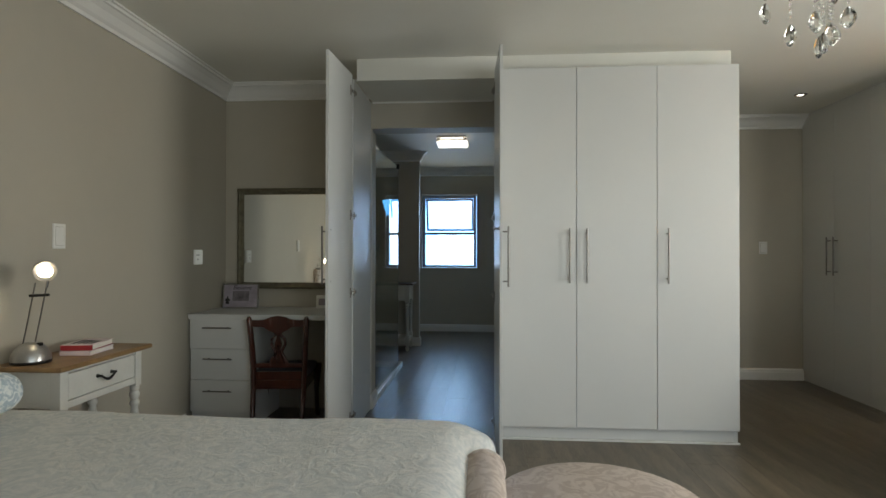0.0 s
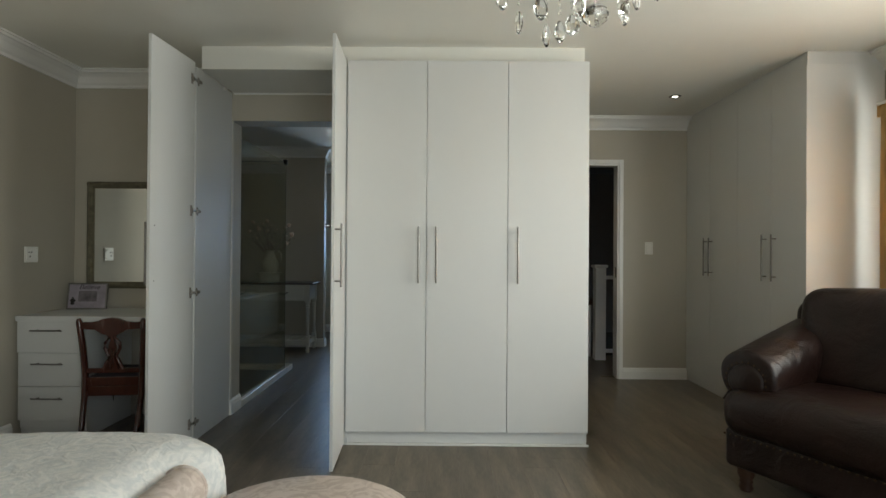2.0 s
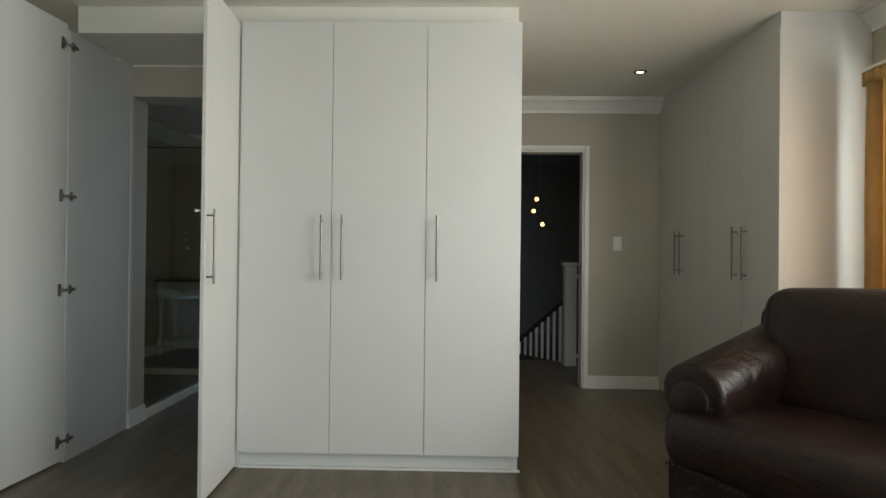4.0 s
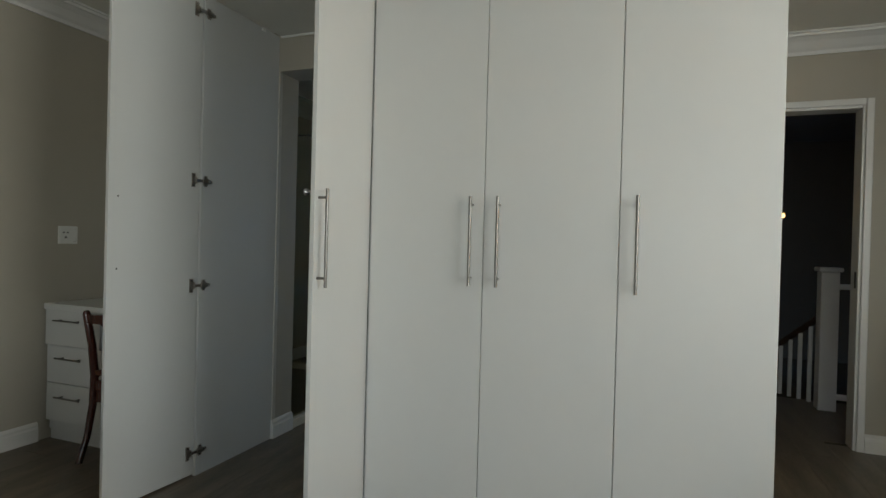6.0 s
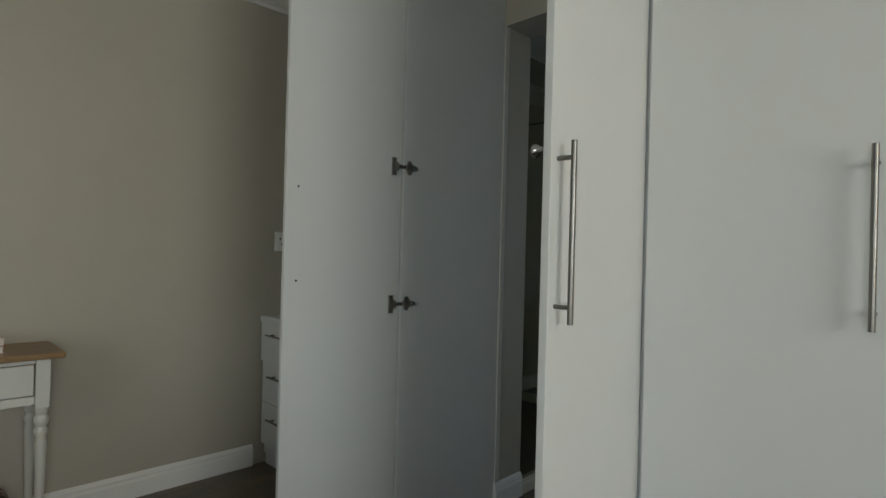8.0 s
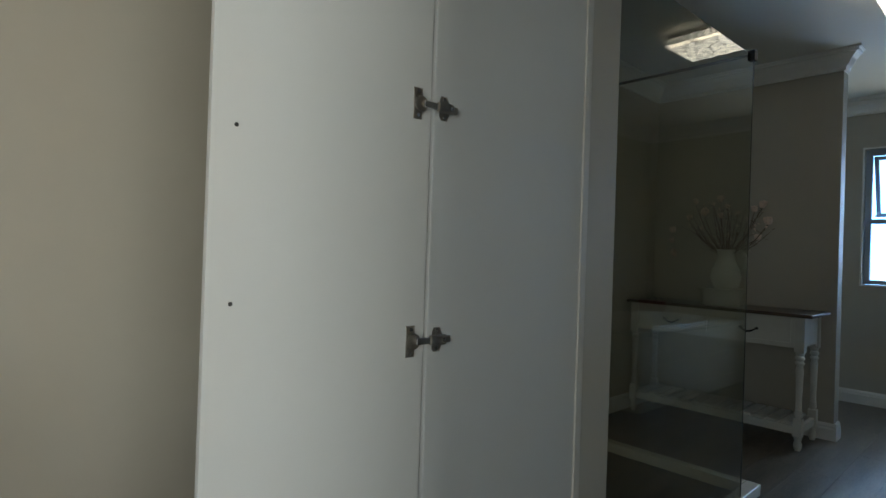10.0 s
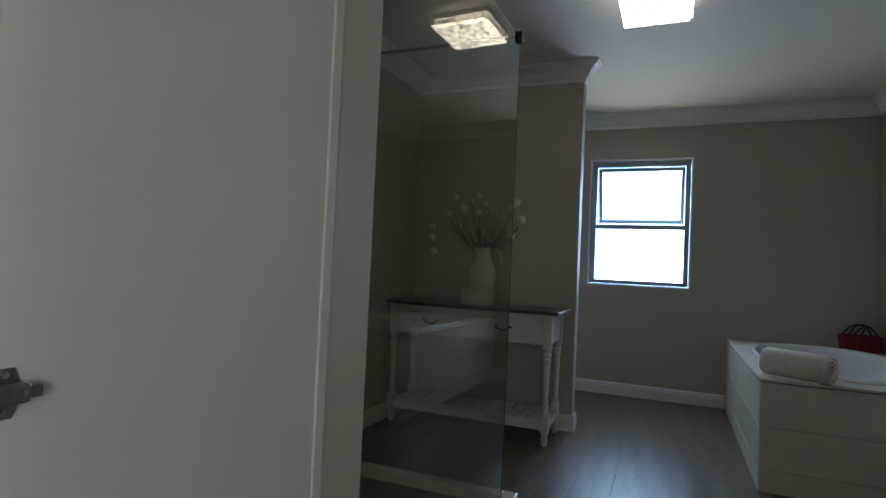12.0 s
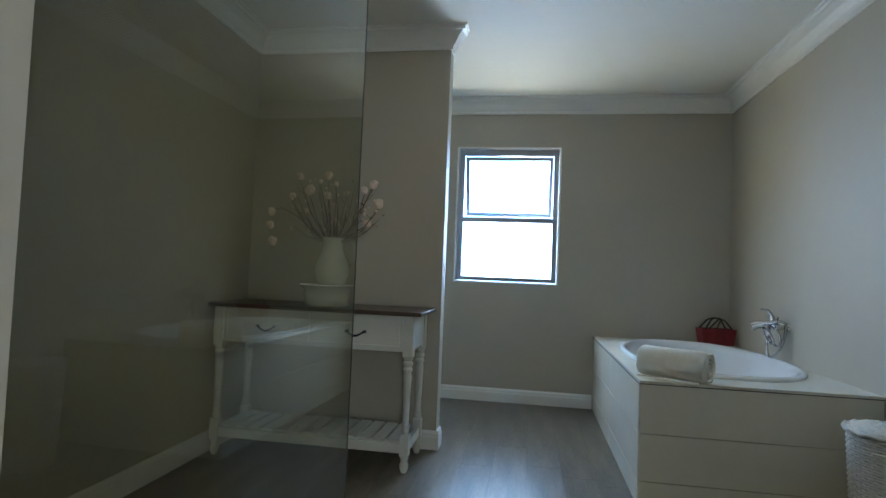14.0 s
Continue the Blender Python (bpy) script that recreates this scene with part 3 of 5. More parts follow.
# shower screen
KERB = 0.055
ker = tagged(thing("shower_kerb", "pale tiled kerb round the shower floor", "kerb"), kind="structure")
part("kerb_side", slab(-0.262, -0.198, YM2, 6.095, 0, KERB, 0.004), TILE, ker)
part("kerb_end", slab(BXL, -0.264, 6.031, 6.095, 0, KERB, 0.004), TILE, ker)
scr = thing("shower_screen", "frameless clear glass shower screen on a kerb", "shower screen")
pane = slab(-0.2145, -0.2095, YM2 + 0.004, 5.852, KERB + 0.001, 2.10)
bmesh.ops.rotate(pane, verts=pane.verts, cent=(-0.212, 5.852, 0), matrix=Matrix.Rotation(radians(-1.2), 3, "Z"))
part("glass", pane, SHOWERGLASS, scr).visible_shadow = False
# added opaque strip: keeps the pane's end from shining with window light
part("glint_cap", slab(-0.2152, -0.2088, 5.8505, 5.8545, KERB + 0.001, 2.0995), GLINTCAP, scr)
part("support_bar", tube(bmesh.new(), [(-0.212, 5.84, 2.105), (BXL + 0.002, 5.84, 2.105)], 0.008), IRON, scr)
part("clamp", slab(-0.23, -0.194, 5.818, 5.857, 2.075, 2.122, 0.004), IRON, scr)


# ---- bedroom things ----
def rounded(w, d, h, r, seg=6, bulge=0.0):
    """A cushion-like block centred on the origin, base at z = 0, edges rounded, faces swollen by bulge."""
    bm = bmesh.new()
    bmesh.ops.create_cube(bm, size=1, matrix=Matrix.Translation((0, 0, h / 2)) @ Matrix.Diagonal((w, d, h, 1)))
    bmesh.ops.bevel(bm, geom=list(bm.edges), offset=r, segments=seg, profile=0.5, affect="EDGES")
    long = [e for e in bm.edges if e.calc_length() > 0.12]
    bmesh.ops.subdivide_edges(bm, edges=long, cuts=7, use_grid_fill=True)
    for v in bm.verts:
        a = max(0, 1 - (2 * v.co.x / w) ** 2) * max(0, 1 - (2 * v.co.y / d) ** 2)
        v.co.z += bulge * a * (1 if v.co.z > h / 2 else -0.2)
        v.co += noise.noise_vector(v.co * 4.0) * 0.008 + noise.noise_vector(v.co * 13.0) * 0.003
    for f in bm.faces:
        f.smooth = True
    return bm


def turned_leg(h, r, square_top=0.0, segs=16):
    """A turned furniture leg: bun foot, taper, rings."""
    return [(0, 0), (r * 0.55, 0), (r * 0.85, h * 0.03), (r * 0.9, h * 0.06), (r * 0.6, h * 0.10), (r * 0.85, h * 0.115), (r * 0.55, h * 0.13), (r * 0.62, h * 0.30), (r * 0.85, h * 0.62), (r * 0.95, h * 0.74), (r * 0.7, h * 0.80), (r * 1.05, h * 0.825), (r * 1.05, h * 0.845), (r * 0.7, h * 0.87), (r * 1.1, h * 0.90), (r * 1.1, h * 0.93), (r * 0.75, h * 0.95), (r * 1.0, h * 0.97), (r, h), (0, h)]


# bed: mattress under a woven spread that falls over the far side and the foot
bed = thing("bed", "made double bed under a pale blue-grey scroll-patterned spread", "bed", Matrix())
bx0, bx1, by0, by1, bz = XL + 0.06, 0.628, 0.46, 2.18, 0.65
nx, ny = 110, 90
bm = bmesh.new()
grid = []
R = 0.11
for i in range(nx + 1):
    row = []
    u = bx0 + (bx1 - bx0 + 0.50) * i / nx
    for j in range(ny + 1):
        v = by0 - 0.48 + (by1 - by0 + 0.96) * j / ny
        du, dv = max(0, u - (bx1 - R)), max(0, v - (by1 - R), (by0 + R) - v)
        s = math.hypot(du, dv)
        q = R * math.pi / 2
        if s <= 1e-6:
            x, y, z = u, v, bz
        else:
            if s < q:
                out, drop = R * math.sin(s / R), R * (1 - math.cos(s / R))
            else:
                out, drop = R + 0.02 * math.sin((s - q) * 3), R + (s - q)
            x = min(u, bx1 - R) + out * du / s
            y = min(max(v, by0 + R), by1 - R) + out * (dv / s) * (1 if v > by1 - R else -1)
            z = bz - drop
            if drop > R:
                w = 0.012 * math.sin(u * 21 + 2) * (dv / s) + 0.012 * math.sin(v * 19) * (du / s)
                x, y = x + w * du / s, y + w * (dv / s)
        flare = min(1, max(0, (v - 1.92) / 0.16))        # the spread bulges past the chaise's end
        x += 0.075 * flare * flare * (3 - 2 * flare) * min(1, du / R)
        z += 0.012 * noise.noise(Vector((u * 2.2, v * 2.2, 0))) + 0.004 * noise.noise(Vector((u * 11, v * 11, 3)))
        row.append(bm.verts.new((x, y, max(0.10, z))))
    grid.append(row)
for i in range(nx):
    for j in range(ny):
        bm.faces.new((grid[i][j], grid[i + 1][j], grid[i + 1][j + 1], grid[i][j + 1])).smooth = True
part("bedspread", bm, QUILT, bed, "pale scroll-patterned bedspread")
part("mattress", slab(bx0 + 0.02, bx1 - 0.06, by0 + 0.05, by1 - 0.05, 0.30, 0.59, 0.04), CREAM, bed)
part("bed_base", slab(bx0 + 0.02, bx1 - 0.08, by0 + 0.06, by1 - 0.06, 0.06, 0.30, 0.02), CREAM, bed)
for x in (bx0 + 0.1, bx1 - 0.16):
    for y in (by0 + 0.14, by1 - 0.14):
        bm = bmesh.new()
        lathe(bm, [(0, 0), (0.03, 0), (0.03, 0.06), (0, 0.06)], 12, Matrix.Translation((x, y, 0)))
        part("leg", bm, DARKWOOD, bed)
part("headboard", slab(XL + 0.004, XL + 0.055, by0, by1, 0, 1.02, 0.015), DAMASK, bed)
for y in (1.62, 0.9):
    pm = Matrix.Translation((-1.06, y + 0.05, 0.66)) @ Matrix.Rotation(radians(-8), 4, "Y")
    solid("pillow", rounded(0.42, 0.66, 0.13, 0.065, 5, 0.03), PILLOWCLOTH, "blue and white patterned pillow on the bed", "pillow", "bed pillows", m=pm)

# chaise at the bed's foot: rolled back along the bed, rounded seat
chaise = thing("chaise_longue", "pinkish-beige damask chaise with a rolled back at the bed's foot", "chaise", Matrix())
bm = bmesh.new()
prof = [(0.66 + 0.062 * math.cos(a), 0.55 + 0.062 * math.sin(a)) for a in [math.pi * k / 10 for k in range(0, 11)]] + [(0.61, 0.42), (0.615, 0.12), (0.70, 0.12), (0.715, 0.42)]
prism(bm, prof, 0.95, 1.945, "y")
bmesh.ops.bevel(bm, geom=[e for e in bm.edges if abs(e.verts[0].co.y - e.verts[1].co.y) < 1e-5], offset=0.022, segments=3, profile=0.5, affect="EDGES")
for f in bm.faces:
    f.smooth = True
back = part("rolled_back", bm, DAMASK, chaise)
bm = tube(bmesh.new(), [(0.66 + 0.063 * math.cos(a), 1.922, 0.55 + 0.063 * math.sin(a)) for a in [math.pi * k / 12 - 0.6 for k in range(0, 17)]], 0.005)
part("piping", bm, DAMASK, back)
cx, cy, rs = 1.0, 1.885, 0.325
seat = []
for k in range(40):
    a = 2 * math.pi * k / 40
    x, y = cx + rs * math.cos(a) * 1.0, cy + rs * math.sin(a)
    if math.sin(a) < 0:
        y = cy + 1.05 * rs * 2.6 * math.sin(a) / (1 + 0.0)
        x = cx + rs * (1 if math.cos(a) > 0 else -1) * min(1, abs(math.cos(a)) ** 0.35)
    seat.append((x, y))
bm = bmesh.new()
rings = []
for sc, z in ((0.96, 0.16), (1.0, 0.18), (1.0, 0.42), (0.992, 0.452), (0.965, 0.480), (0.90, 0.497), (0.6, 0.513), (0.3, 0.518)):
    rings.append([bm.verts.new((cx + (x - cx) * sc, cy - 0.2 + (y - cy + 0.2) * sc, z)) for x, y in seat])
for a, b in zip(rings, rings[1:]):
    for k in range(40):
        bm.faces.new((a[k], a[(k + 1) % 40], b[(k + 1) % 40], b[k])).smooth = True
bm.faces.new(rings[0][::-1])
bm.faces.new(rings[-1]).smooth = True
part("seat", bm, DAMASK, chaise)
for x, y in ((0.78, 1.98), (1.2, 1.98), (0.78, 1.2), (1.2, 1.2)):
    bm = lathe(bmesh.new(), [(0, 0), (0.018, 0), (0.03, 0.10), (0.033, 0.17), (0, 0.17)], 14, Matrix.Translation((x, y, 0)))
    part("leg", bm, DARKWOOD, chaise)


def bail_pull(parent, m, w=0.09):
    """A drooping iron drawer pull in the local x-z plane, out along -y."""
    pts = [(-w / 2 + w * k / 12, -0.022, -0.022 * math.sin(math.pi * k / 12)) for k in range(13)]
    bm = tube(bmesh.new(), [m @ Vector(p) for p in pts], [0.004 + 0.0022 * math.sin(math.pi * k / 12) for k in range(13)], 8)
    h = part("handle", bm, IRON, parent, "black iron drop handle")
    for s in (-1, 1):
        bm = lathe(bmesh.new(), [(0, 0), (0.009, 0), (0.007, 0.006), (0.005, 0.02), (0.007, 0.024), (0, 0.027)], 12, m @ Matrix.Translation((s * w / 2, 0, 0)) @ Matrix.Rotation(radians(90), 4, "X"))
        part("rosette", bm, IRON, h)


# bedside table with a waxed oak top
ns = thing("bedside_table", "cream-painted bedside table with a waxed oak top and one drawer", "bedside table", Matrix())
nx0, nx1, ny0, ny1, nz = XL + 0.022, -1.085, 2.40, 2.945, 0.742
part("top", slab(nx0 - 0.018, nx1 + 0.035, ny0 - 0.04, ny1 + 0.04, nz - 0.022, nz, 0.007), OAKTOP, ns, "waxed oak top")
bm = slab(nx0, nx0 + 0.016, ny0, ny1, nz - 0.19, nz - 0.024)
part("back_panel", bm, CREAM, ns)
for y in (ny0, ny1 - 0.02):
    part("side_panel", slab(nx0 + 0.045, nx1 - 0.045, y + 0.004, y + 0.016, nz - 0.18, nz - 0.024, 0.002), CREAM, ns)
for x in (nx0, nx1 - 0.045):
    for y in (ny0, ny1 - 0.045):
        part("corner_post", slab(x, x + 0.045, y, y + 0.045, nz - 0.205, nz - 0.023, 0.003), CREAM, ns)
        bm = lathe(bmesh.new(), turned_leg(nz - 0.205, 0.022), 16, Matrix.Translation((x + 0.0225, y + 0.0225, 0)))
        part("leg", bm, CREAM, ns)
part("rail", slab(nx1 - 0.03, nx1 - 0.006, ny0 + 0.046, ny1 - 0.046, nz - 0.19, nz - 0.158, 0.003), CREAM, ns)
part("rail", slab(nx1 - 0.03, nx1 - 0.006, ny0 + 0.046, ny1 - 0.046, nz - 0.04, nz - 0.024, 0.003), CREAM, ns)
dr = part("drawer", slab(nx1 - 0.024, nx1 - 0.004, ny0 + 0.05, ny1 - 0.05, nz - 0.155, nz - 0.043, 0.004), CREAM, ns)
part("drawer_box", slab(nx0 + 0.03, nx1 - 0.026, ny0 + 0.055, ny1 - 0.055, nz - 0.15, nz - 0.05), CREAM, dr)
bail_pull(dr, Matrix.Translation((nx1 - 0.004, (ny0 + ny1) / 2, nz - 0.09)) @ Matrix.Rotation(radians(90), 4, "Z"), 0.095)

# desk lamp on it
lx, ly = -1.262, 2.455
lm = Matrix.Translation((lx, ly, nz + 0.001))
lamp = thing("desk_lamp", "lit silver desk lamp with twin rod arms and dome base", "lamp", lm)
part("base", lathe(bmesh.new(), [(0, 0.012), (0.074, 0.012), (0.072, 0.03), (0.06, 0.058), (0.04, 0.078), (0.018, 0.086), (0, 0.087)], 28), SATIN, lamp)
part("foot_ring", lathe(bmesh.new(), [(0, 0), (0.072, 0), (0.075, 0.004), (0.074, 0.012), (0, 0.012)], 28), IRON, lamp)
part("switch", slab(0.03, 0.05, -0.008, 0.008, 0.072, 0.086, 0.003), IRON, lamp)
for a in (-0.02, 0.02):
    part("arm", tube(bmesh.new(), [(a - 0.01, a * 0.4, 0.075), (a + 0.045, a * 0.4, 0.34)], 0.003, 8), STEEL, lamp)
part("cross_piece", tube(bmesh.new(), [(0.0, -0.01, 0.285), (0.072, 0.01, 0.288)], 0.006, 8), IRON, lamp)
part("neck", tube(bmesh.new(), [(0.062, 0.008, 0.32), (0.075, 0.004, 0.37)], 0.005, 8), CHROME, lamp)
hm = Matrix.Translation((0.078, -0.02, 0.39)) @ Vector((0.62, -0.62, -0.30)).to_track_quat("Z", "Y").to_matrix().to_4x4()
head = part("shade", lathe(bmesh.new(), [(0.044, 0.006), (0.046, 0.0), (0.044, -0.014), (0.032, -0.03), (0.012, -0.038), (0, -0.039)], 24, hm), SATIN, lamp)
part("bulb", lathe(bmesh.new(), [(0, 0.010), (0.022, 0.008), (0.036, 0.002), (0.034, -0.006), (0, -0.008)], 20, hm), LEDGLOW, head)
bulb("desk_lamp_light", tuple(lm @ hm @ Vector((0, 0, 0.04))), 0.6, (1.0, 0.82, 0.55), 0.02)

# two books
for k, (cov, wz, rz) in enumerate(((PINKCOVER, 0.022, 6), (REDCOVER, 0.026, 10))):
    z = nz + 0.001 + (0.0 if k == 0 else 0.0232)
    bk = thing("book", ("pale paperback book lying on the bedside table", "red hardback book with white pages lying flat")[k], "book", Matrix.Translation((-1.20, 2.71, z)) @ Matrix.Rotation(radians(rz), 4, "Z"), "bedside books")
    part("pages", slab(-0.062, 0.066, -0.09, 0.092, 0.003, wz - 0.003), PAGES, bk)
    part("cover", slab(-0.067, 0.069, -0.096, 0.096, wz - 0.0028, wz, 0.001), PINKCOVER, bk)
    part("cover", slab(-0.067, 0.069, -0.096, 0.096, 0.0, 0.0028, 0.001), cov, bk)
    part("spine", slab(-0.067, 0.069, -0.098, -0.092, 0.0028, wz - 0.0028, 0.001), cov, bk)
    if k:
        for i in range(4):
            part("title_bar", slab(-0.045 + 0.026 * i, -0.027 + 0.026 * i, -0.06, 0.06 - 0.012 * i, wz, wz + 0.0006), INK, bk)

# desk with three drawers
DX0, DX1, DYF, DZ = XL + 0.002, -0.236, 3.922, 0.787
desk = thing("desk", "white melamine dressing desk with three drawers on one side", "desk", Matrix())
part("desktop", slab(DX0, DX1, DYF - 0.015, YM - 0.003, DZ - 0.034, DZ, 0.003), BOARD, desk)
part("pedestal", slab(DX0 + 0.014, -0.93, DYF + 0.02, YM - 0.02, 0.06, DZ - 0.035), BOARD, desk)
part("plinth", slab(DX0 + 0.014, -0.93, DYF + 0.03, YM - 0.02, 0.0, 0.06), BOARD, desk)
part("end_panel", slab(DX1 - 0.016, DX1, DYF + 0.02, YM - 0.02, 0.0, DZ - 0.035), BOARD, desk)
for k, (z0, z1) in enumerate(((0.552, 0.757), (0.336, 0.548), (0.115, 0.332))):
    y = DYF - (0.012 if k == 0 else 0.0)
    d = part("drawer", slab(DX0 + 0.012, -0.925, y, y + 0.018, z0, z1, 0.0015), BOARD, desk)
    bar_handle(d, Matrix.Translation((-1.158, y, z0 + 0.145)) @ Matrix.Rotation(radians(90), 4, "Y"), 0.2, 0.005, 0.028)

# chair pushed in at the desk
ch = thing("desk_chair", "carved mahogany dining chair with a dark upholstered seat", "chair", Matrix.Translation((-0.715, 3.875, 0)) @ Matrix.Rotation(radians(7), 4, "Z") @ Matrix.Diagonal((0.92, 1, 1.03, 1)))
for s in (-1, 1):
    pts = [(s * 0.17, -0.10, 0.0), (s * 0.178, -0.045, 0.12), (s * 0.182, -0.01, 0.28), (s * 0.184, 0.0, 0.42), (s * 0.194, -0.012, 0.58), (s * 0.205, -0.04, 0.745), (s * 0.206, -0.042, 0.762)]
    part("rear_leg", tube(bmesh.new(), pts, [0.017, 0.018, 0.02, 0.022, 0.021, 0.020, 0.012], 10), MAHOGANY, ch)
    part("front_leg", tube(bmesh.new(), [(s * 0.21, 0.40, 0.0), (s * 0.205, 0.385, 0.04), (s * 0.20, 0.38, 0.2), (s * 0.212, 0.395, 0.38)], [0.022, 0.015, 0.018, 0.028], 10), MAHOGANY, ch)
    part("seat_rail", slab(s * 0.19 - 0.012, s * 0.19 + 0.012, 0.0, 0.40, 0.285, 0.345, 0.004), MAHOGANY, ch)
part("seat_rail", slab(-0.19, 0.19, 0.385, 0.41, 0.285, 0.345, 0.004), MAHOGANY, ch)
part("seat_rail", slab(-0.18, 0.18, -0.008, 0.016, 0.285, 0.345, 0.004), MAHOGANY, ch)
sb = rounded(0.40, 0.40, 0.055, 0.02, 4, 0.012)
bmesh.ops.translate(sb, verts=sb.verts, vec=(0, 0.205, 0.34))
part("seat", sb, SEATCLOTH, ch, "dark cloth seat pad")
top = [(-0.195, 0.70), (-0.195, 0.742), (-0.14, 0.740), (-0.09, 0.745), (-0.05, 0.760), (0, 0.766), (0.05, 0.760), (0.09, 0.745), (0.14, 0.740), (0.195, 0.742), (0.195, 0.70), (0.10, 0.695), (0.06, 0.67), (0, 0.655), (-0.06, 0.67), (-0.10, 0.695)]
part("crest_rail", prism(bmesh.new(), top, -0.05, -0.022, "y"), MAHOGANY, ch)
part("lower_panel", slab(-0.18, 0.18, -0.012, 0.006, 0.347, 0.40, 0.003), MAHOGANY, ch)
part("lower_rail", slab(-0.185, 0.185, -0.014, 0.008, 0.425, 0.455, 0.004), MAHOGANY, ch)
for s in (-1, 1):
    bm = tube(bmesh.new(), [(s * 0.014, -0.033, 0.69), (s * 0.03, -0.03, 0.665), (s * 0.016, -0.028, 0.645), (s * 0.048, -0.024, 0.61), (s * 0.05, -0.02, 0.58), (s * 0.022, -0.014, 0.53), (s * 0.04, -0.01, 0.49), (s * 0.06, -0.006, 0.45)], [0.014, 0.012, 0.011, 0.011, 0.011, 0.012, 0.014, 0.014], 8)
    part("splat_scroll", bm, MAHOGANY, ch)
part("splat", prism(bmesh.new(), [(-0.012, 0.69), (0.012, 0.69), (0.01, 0.63), (0.026, 0.58), (0.012, 0.53), (0.045, 0.45), (-0.045, 0.45), (-0.012, 0.53), (-0.026, 0.58), (-0.01, 0.63)], -0.03, -0.012, "y"), MAHOGANY, ch)

# framed mirror over the desk
mx0, mx1, mz0, mz1 = -1.268, -0.30, 0.932, 1.718
mir = thing("wall_mirror", "rectangular wall mirror in a dark pewter frame", "mirror", Matrix())
mf = [(0.0, 0.0), (0.0, -0.022), (0.012, -0.03), (0.03, -0.026), (0.036, -0.018), (0.046, -0.016), (0.05, -0.006), (0.05, 0.0)]
for (a0, a1, fixed, ax, sg) in ((mx0, mx1, mz0, "x", 1), (mx0, mx1, mz1, "x", -1), (mz0, mz1, mx0, "z", 1), (mz0, mz1, mx1, "z", -1)):
    bm = bmesh.new()
    if ax == "x":
        prism(bm, [(YM - 0.003 + q, fixed + sg * p) for p, q in mf], a0, a1, "x")
    else:
        prism(bm, [(fixed + sg * p, YM - 0.0035 + q) for p, q in mf], a0 + 0.002, a1 - 0.002, "z")
    part("frame", bm, SILVERFRAME, mir)
part("mirror_glass", slab(mx0 + 0.045, mx1 - 0.045, YM - 0.012, YM - 0.006, mz0 + 0.045, mz1 - 0.045), MIRROR, mir, "silvered mirror glass")

# picture frame with a lilac mount
pf = thing("photo_frame", "small lilac photo frame with script lettering standing on the desk", "photo frame", Matrix.Translation((-1.20, 4.34, DZ + 0.001)) @ Matrix.Rotation(radians(5), 4, "Z") @ Matrix.Rotation(radians(-9), 4, "X"))
part("mount", slab(-0.13, 0.13, 0.0, 0.012, 0.0, 0.185, 0.002), LILAC, pf)
for x0, x1, z0, z1 in ((-0.135, 0.135, -0.001, 0.008), (-0.135, 0.135, 0.178, 0.187), (-0.135, -0.127, 0.008, 0.178), (0.127, 0.135, 0.008, 0.178)):
    part("rim", slab(x0, x1, -0.003, 0.014, z0, z1, 0.001), STEEL, pf)
part("picture", slab(-0.06, 0.065, -0.002, 0.0, 0.055, 0.13), GREYPRINT, pf)
part("emblem", lathe(bmesh.new(), [(0, 0), (0.016, 0.006), (0.01, 0.02), (0.022, 0.03), (0.008, 0.045), (0, 0.062)], 8, Matrix.Translation((-0.098, -0.001, 0.03)) @ Matrix.Diagonal((1, 0.12, 1, 1))), IRON, pf)
txt = bpy.data.curves.new("lettering", "FONT")
txt.body, txt.size, txt.extrude, txt.align_x, txt.shear = "Believe", 0.05, 0.0006, "CENTER", 0.3
tmp = bpy.data.objects.new("tmp", txt)
scene.collection.objects.link(tmp)
tme = bpy.data.meshes.new_from_object(tmp.evaluated_get(bpy.context.evaluated_depsgraph_get()))
bpy.data.objects.remove(tmp)
tme.transform(Matrix.Translation((0.01, -0.001, 0.142)) @ Matrix.Rotation(radians(90), 4, "X"))
tme.materials.clear()
tme.materials.append(INK)
lt = new("lettering", tme)
lt.parent = pf
part("strut", box(bmesh.new(), -0.03, 0.03, 0.0, 0.004, 0.0, 0.14, 0, Matrix.Translation((0, 0.062, -0.008)) @ Matrix.Rotation(radians(24), 4, "X")), IRON, pf)
bm = slab(-0.05, 0.05, 0, 0.012, 0, 0.10, 0.002)
pc = thing("photo_frame", "small white photo frame standing at the desk's far end", "photo frame", Matrix.Translation((-0.565, 4.37, DZ + 0.001)) @ Matrix.Rotation(radians(-7), 4, "X"))
part("mount", bm, TRIM, pc)
part("picture", slab(-0.03, 0.03, -0.0015, 0, 0.025, 0.075), LILAC, pc)


def plate(name, m, w, h, rockers, label):
    """A switch or socket plate, out along local -y."""
    ob = thing(name, label, "switch" if "switch" in name else "socket", m)
    part("plate", slab(-w / 2, w / 2, -0.009, 0, -h / 2, h / 2, 0.003), PLASTIC, ob)
    part("groove", slab(-w / 2 + 0.010, w / 2 - 0.010, -0.0096, -0.0088, -h / 2 + 0.014, h / 2 - 0.014), GROUT, ob)
    part("module", slab(-w / 2 + 0.0115, w / 2 - 0.0115, -0.0106, -0.0088, -h / 2 + 0.0155, h / 2 - 0.0155, 0.0006), PLASTIC, ob)
    for x0, x1, z0, z1, mt in rockers:
        part("rocker", slab(x0, x1, -0.012, -0.0085, z0, z1, 0.001), mt, ob)
    return ob


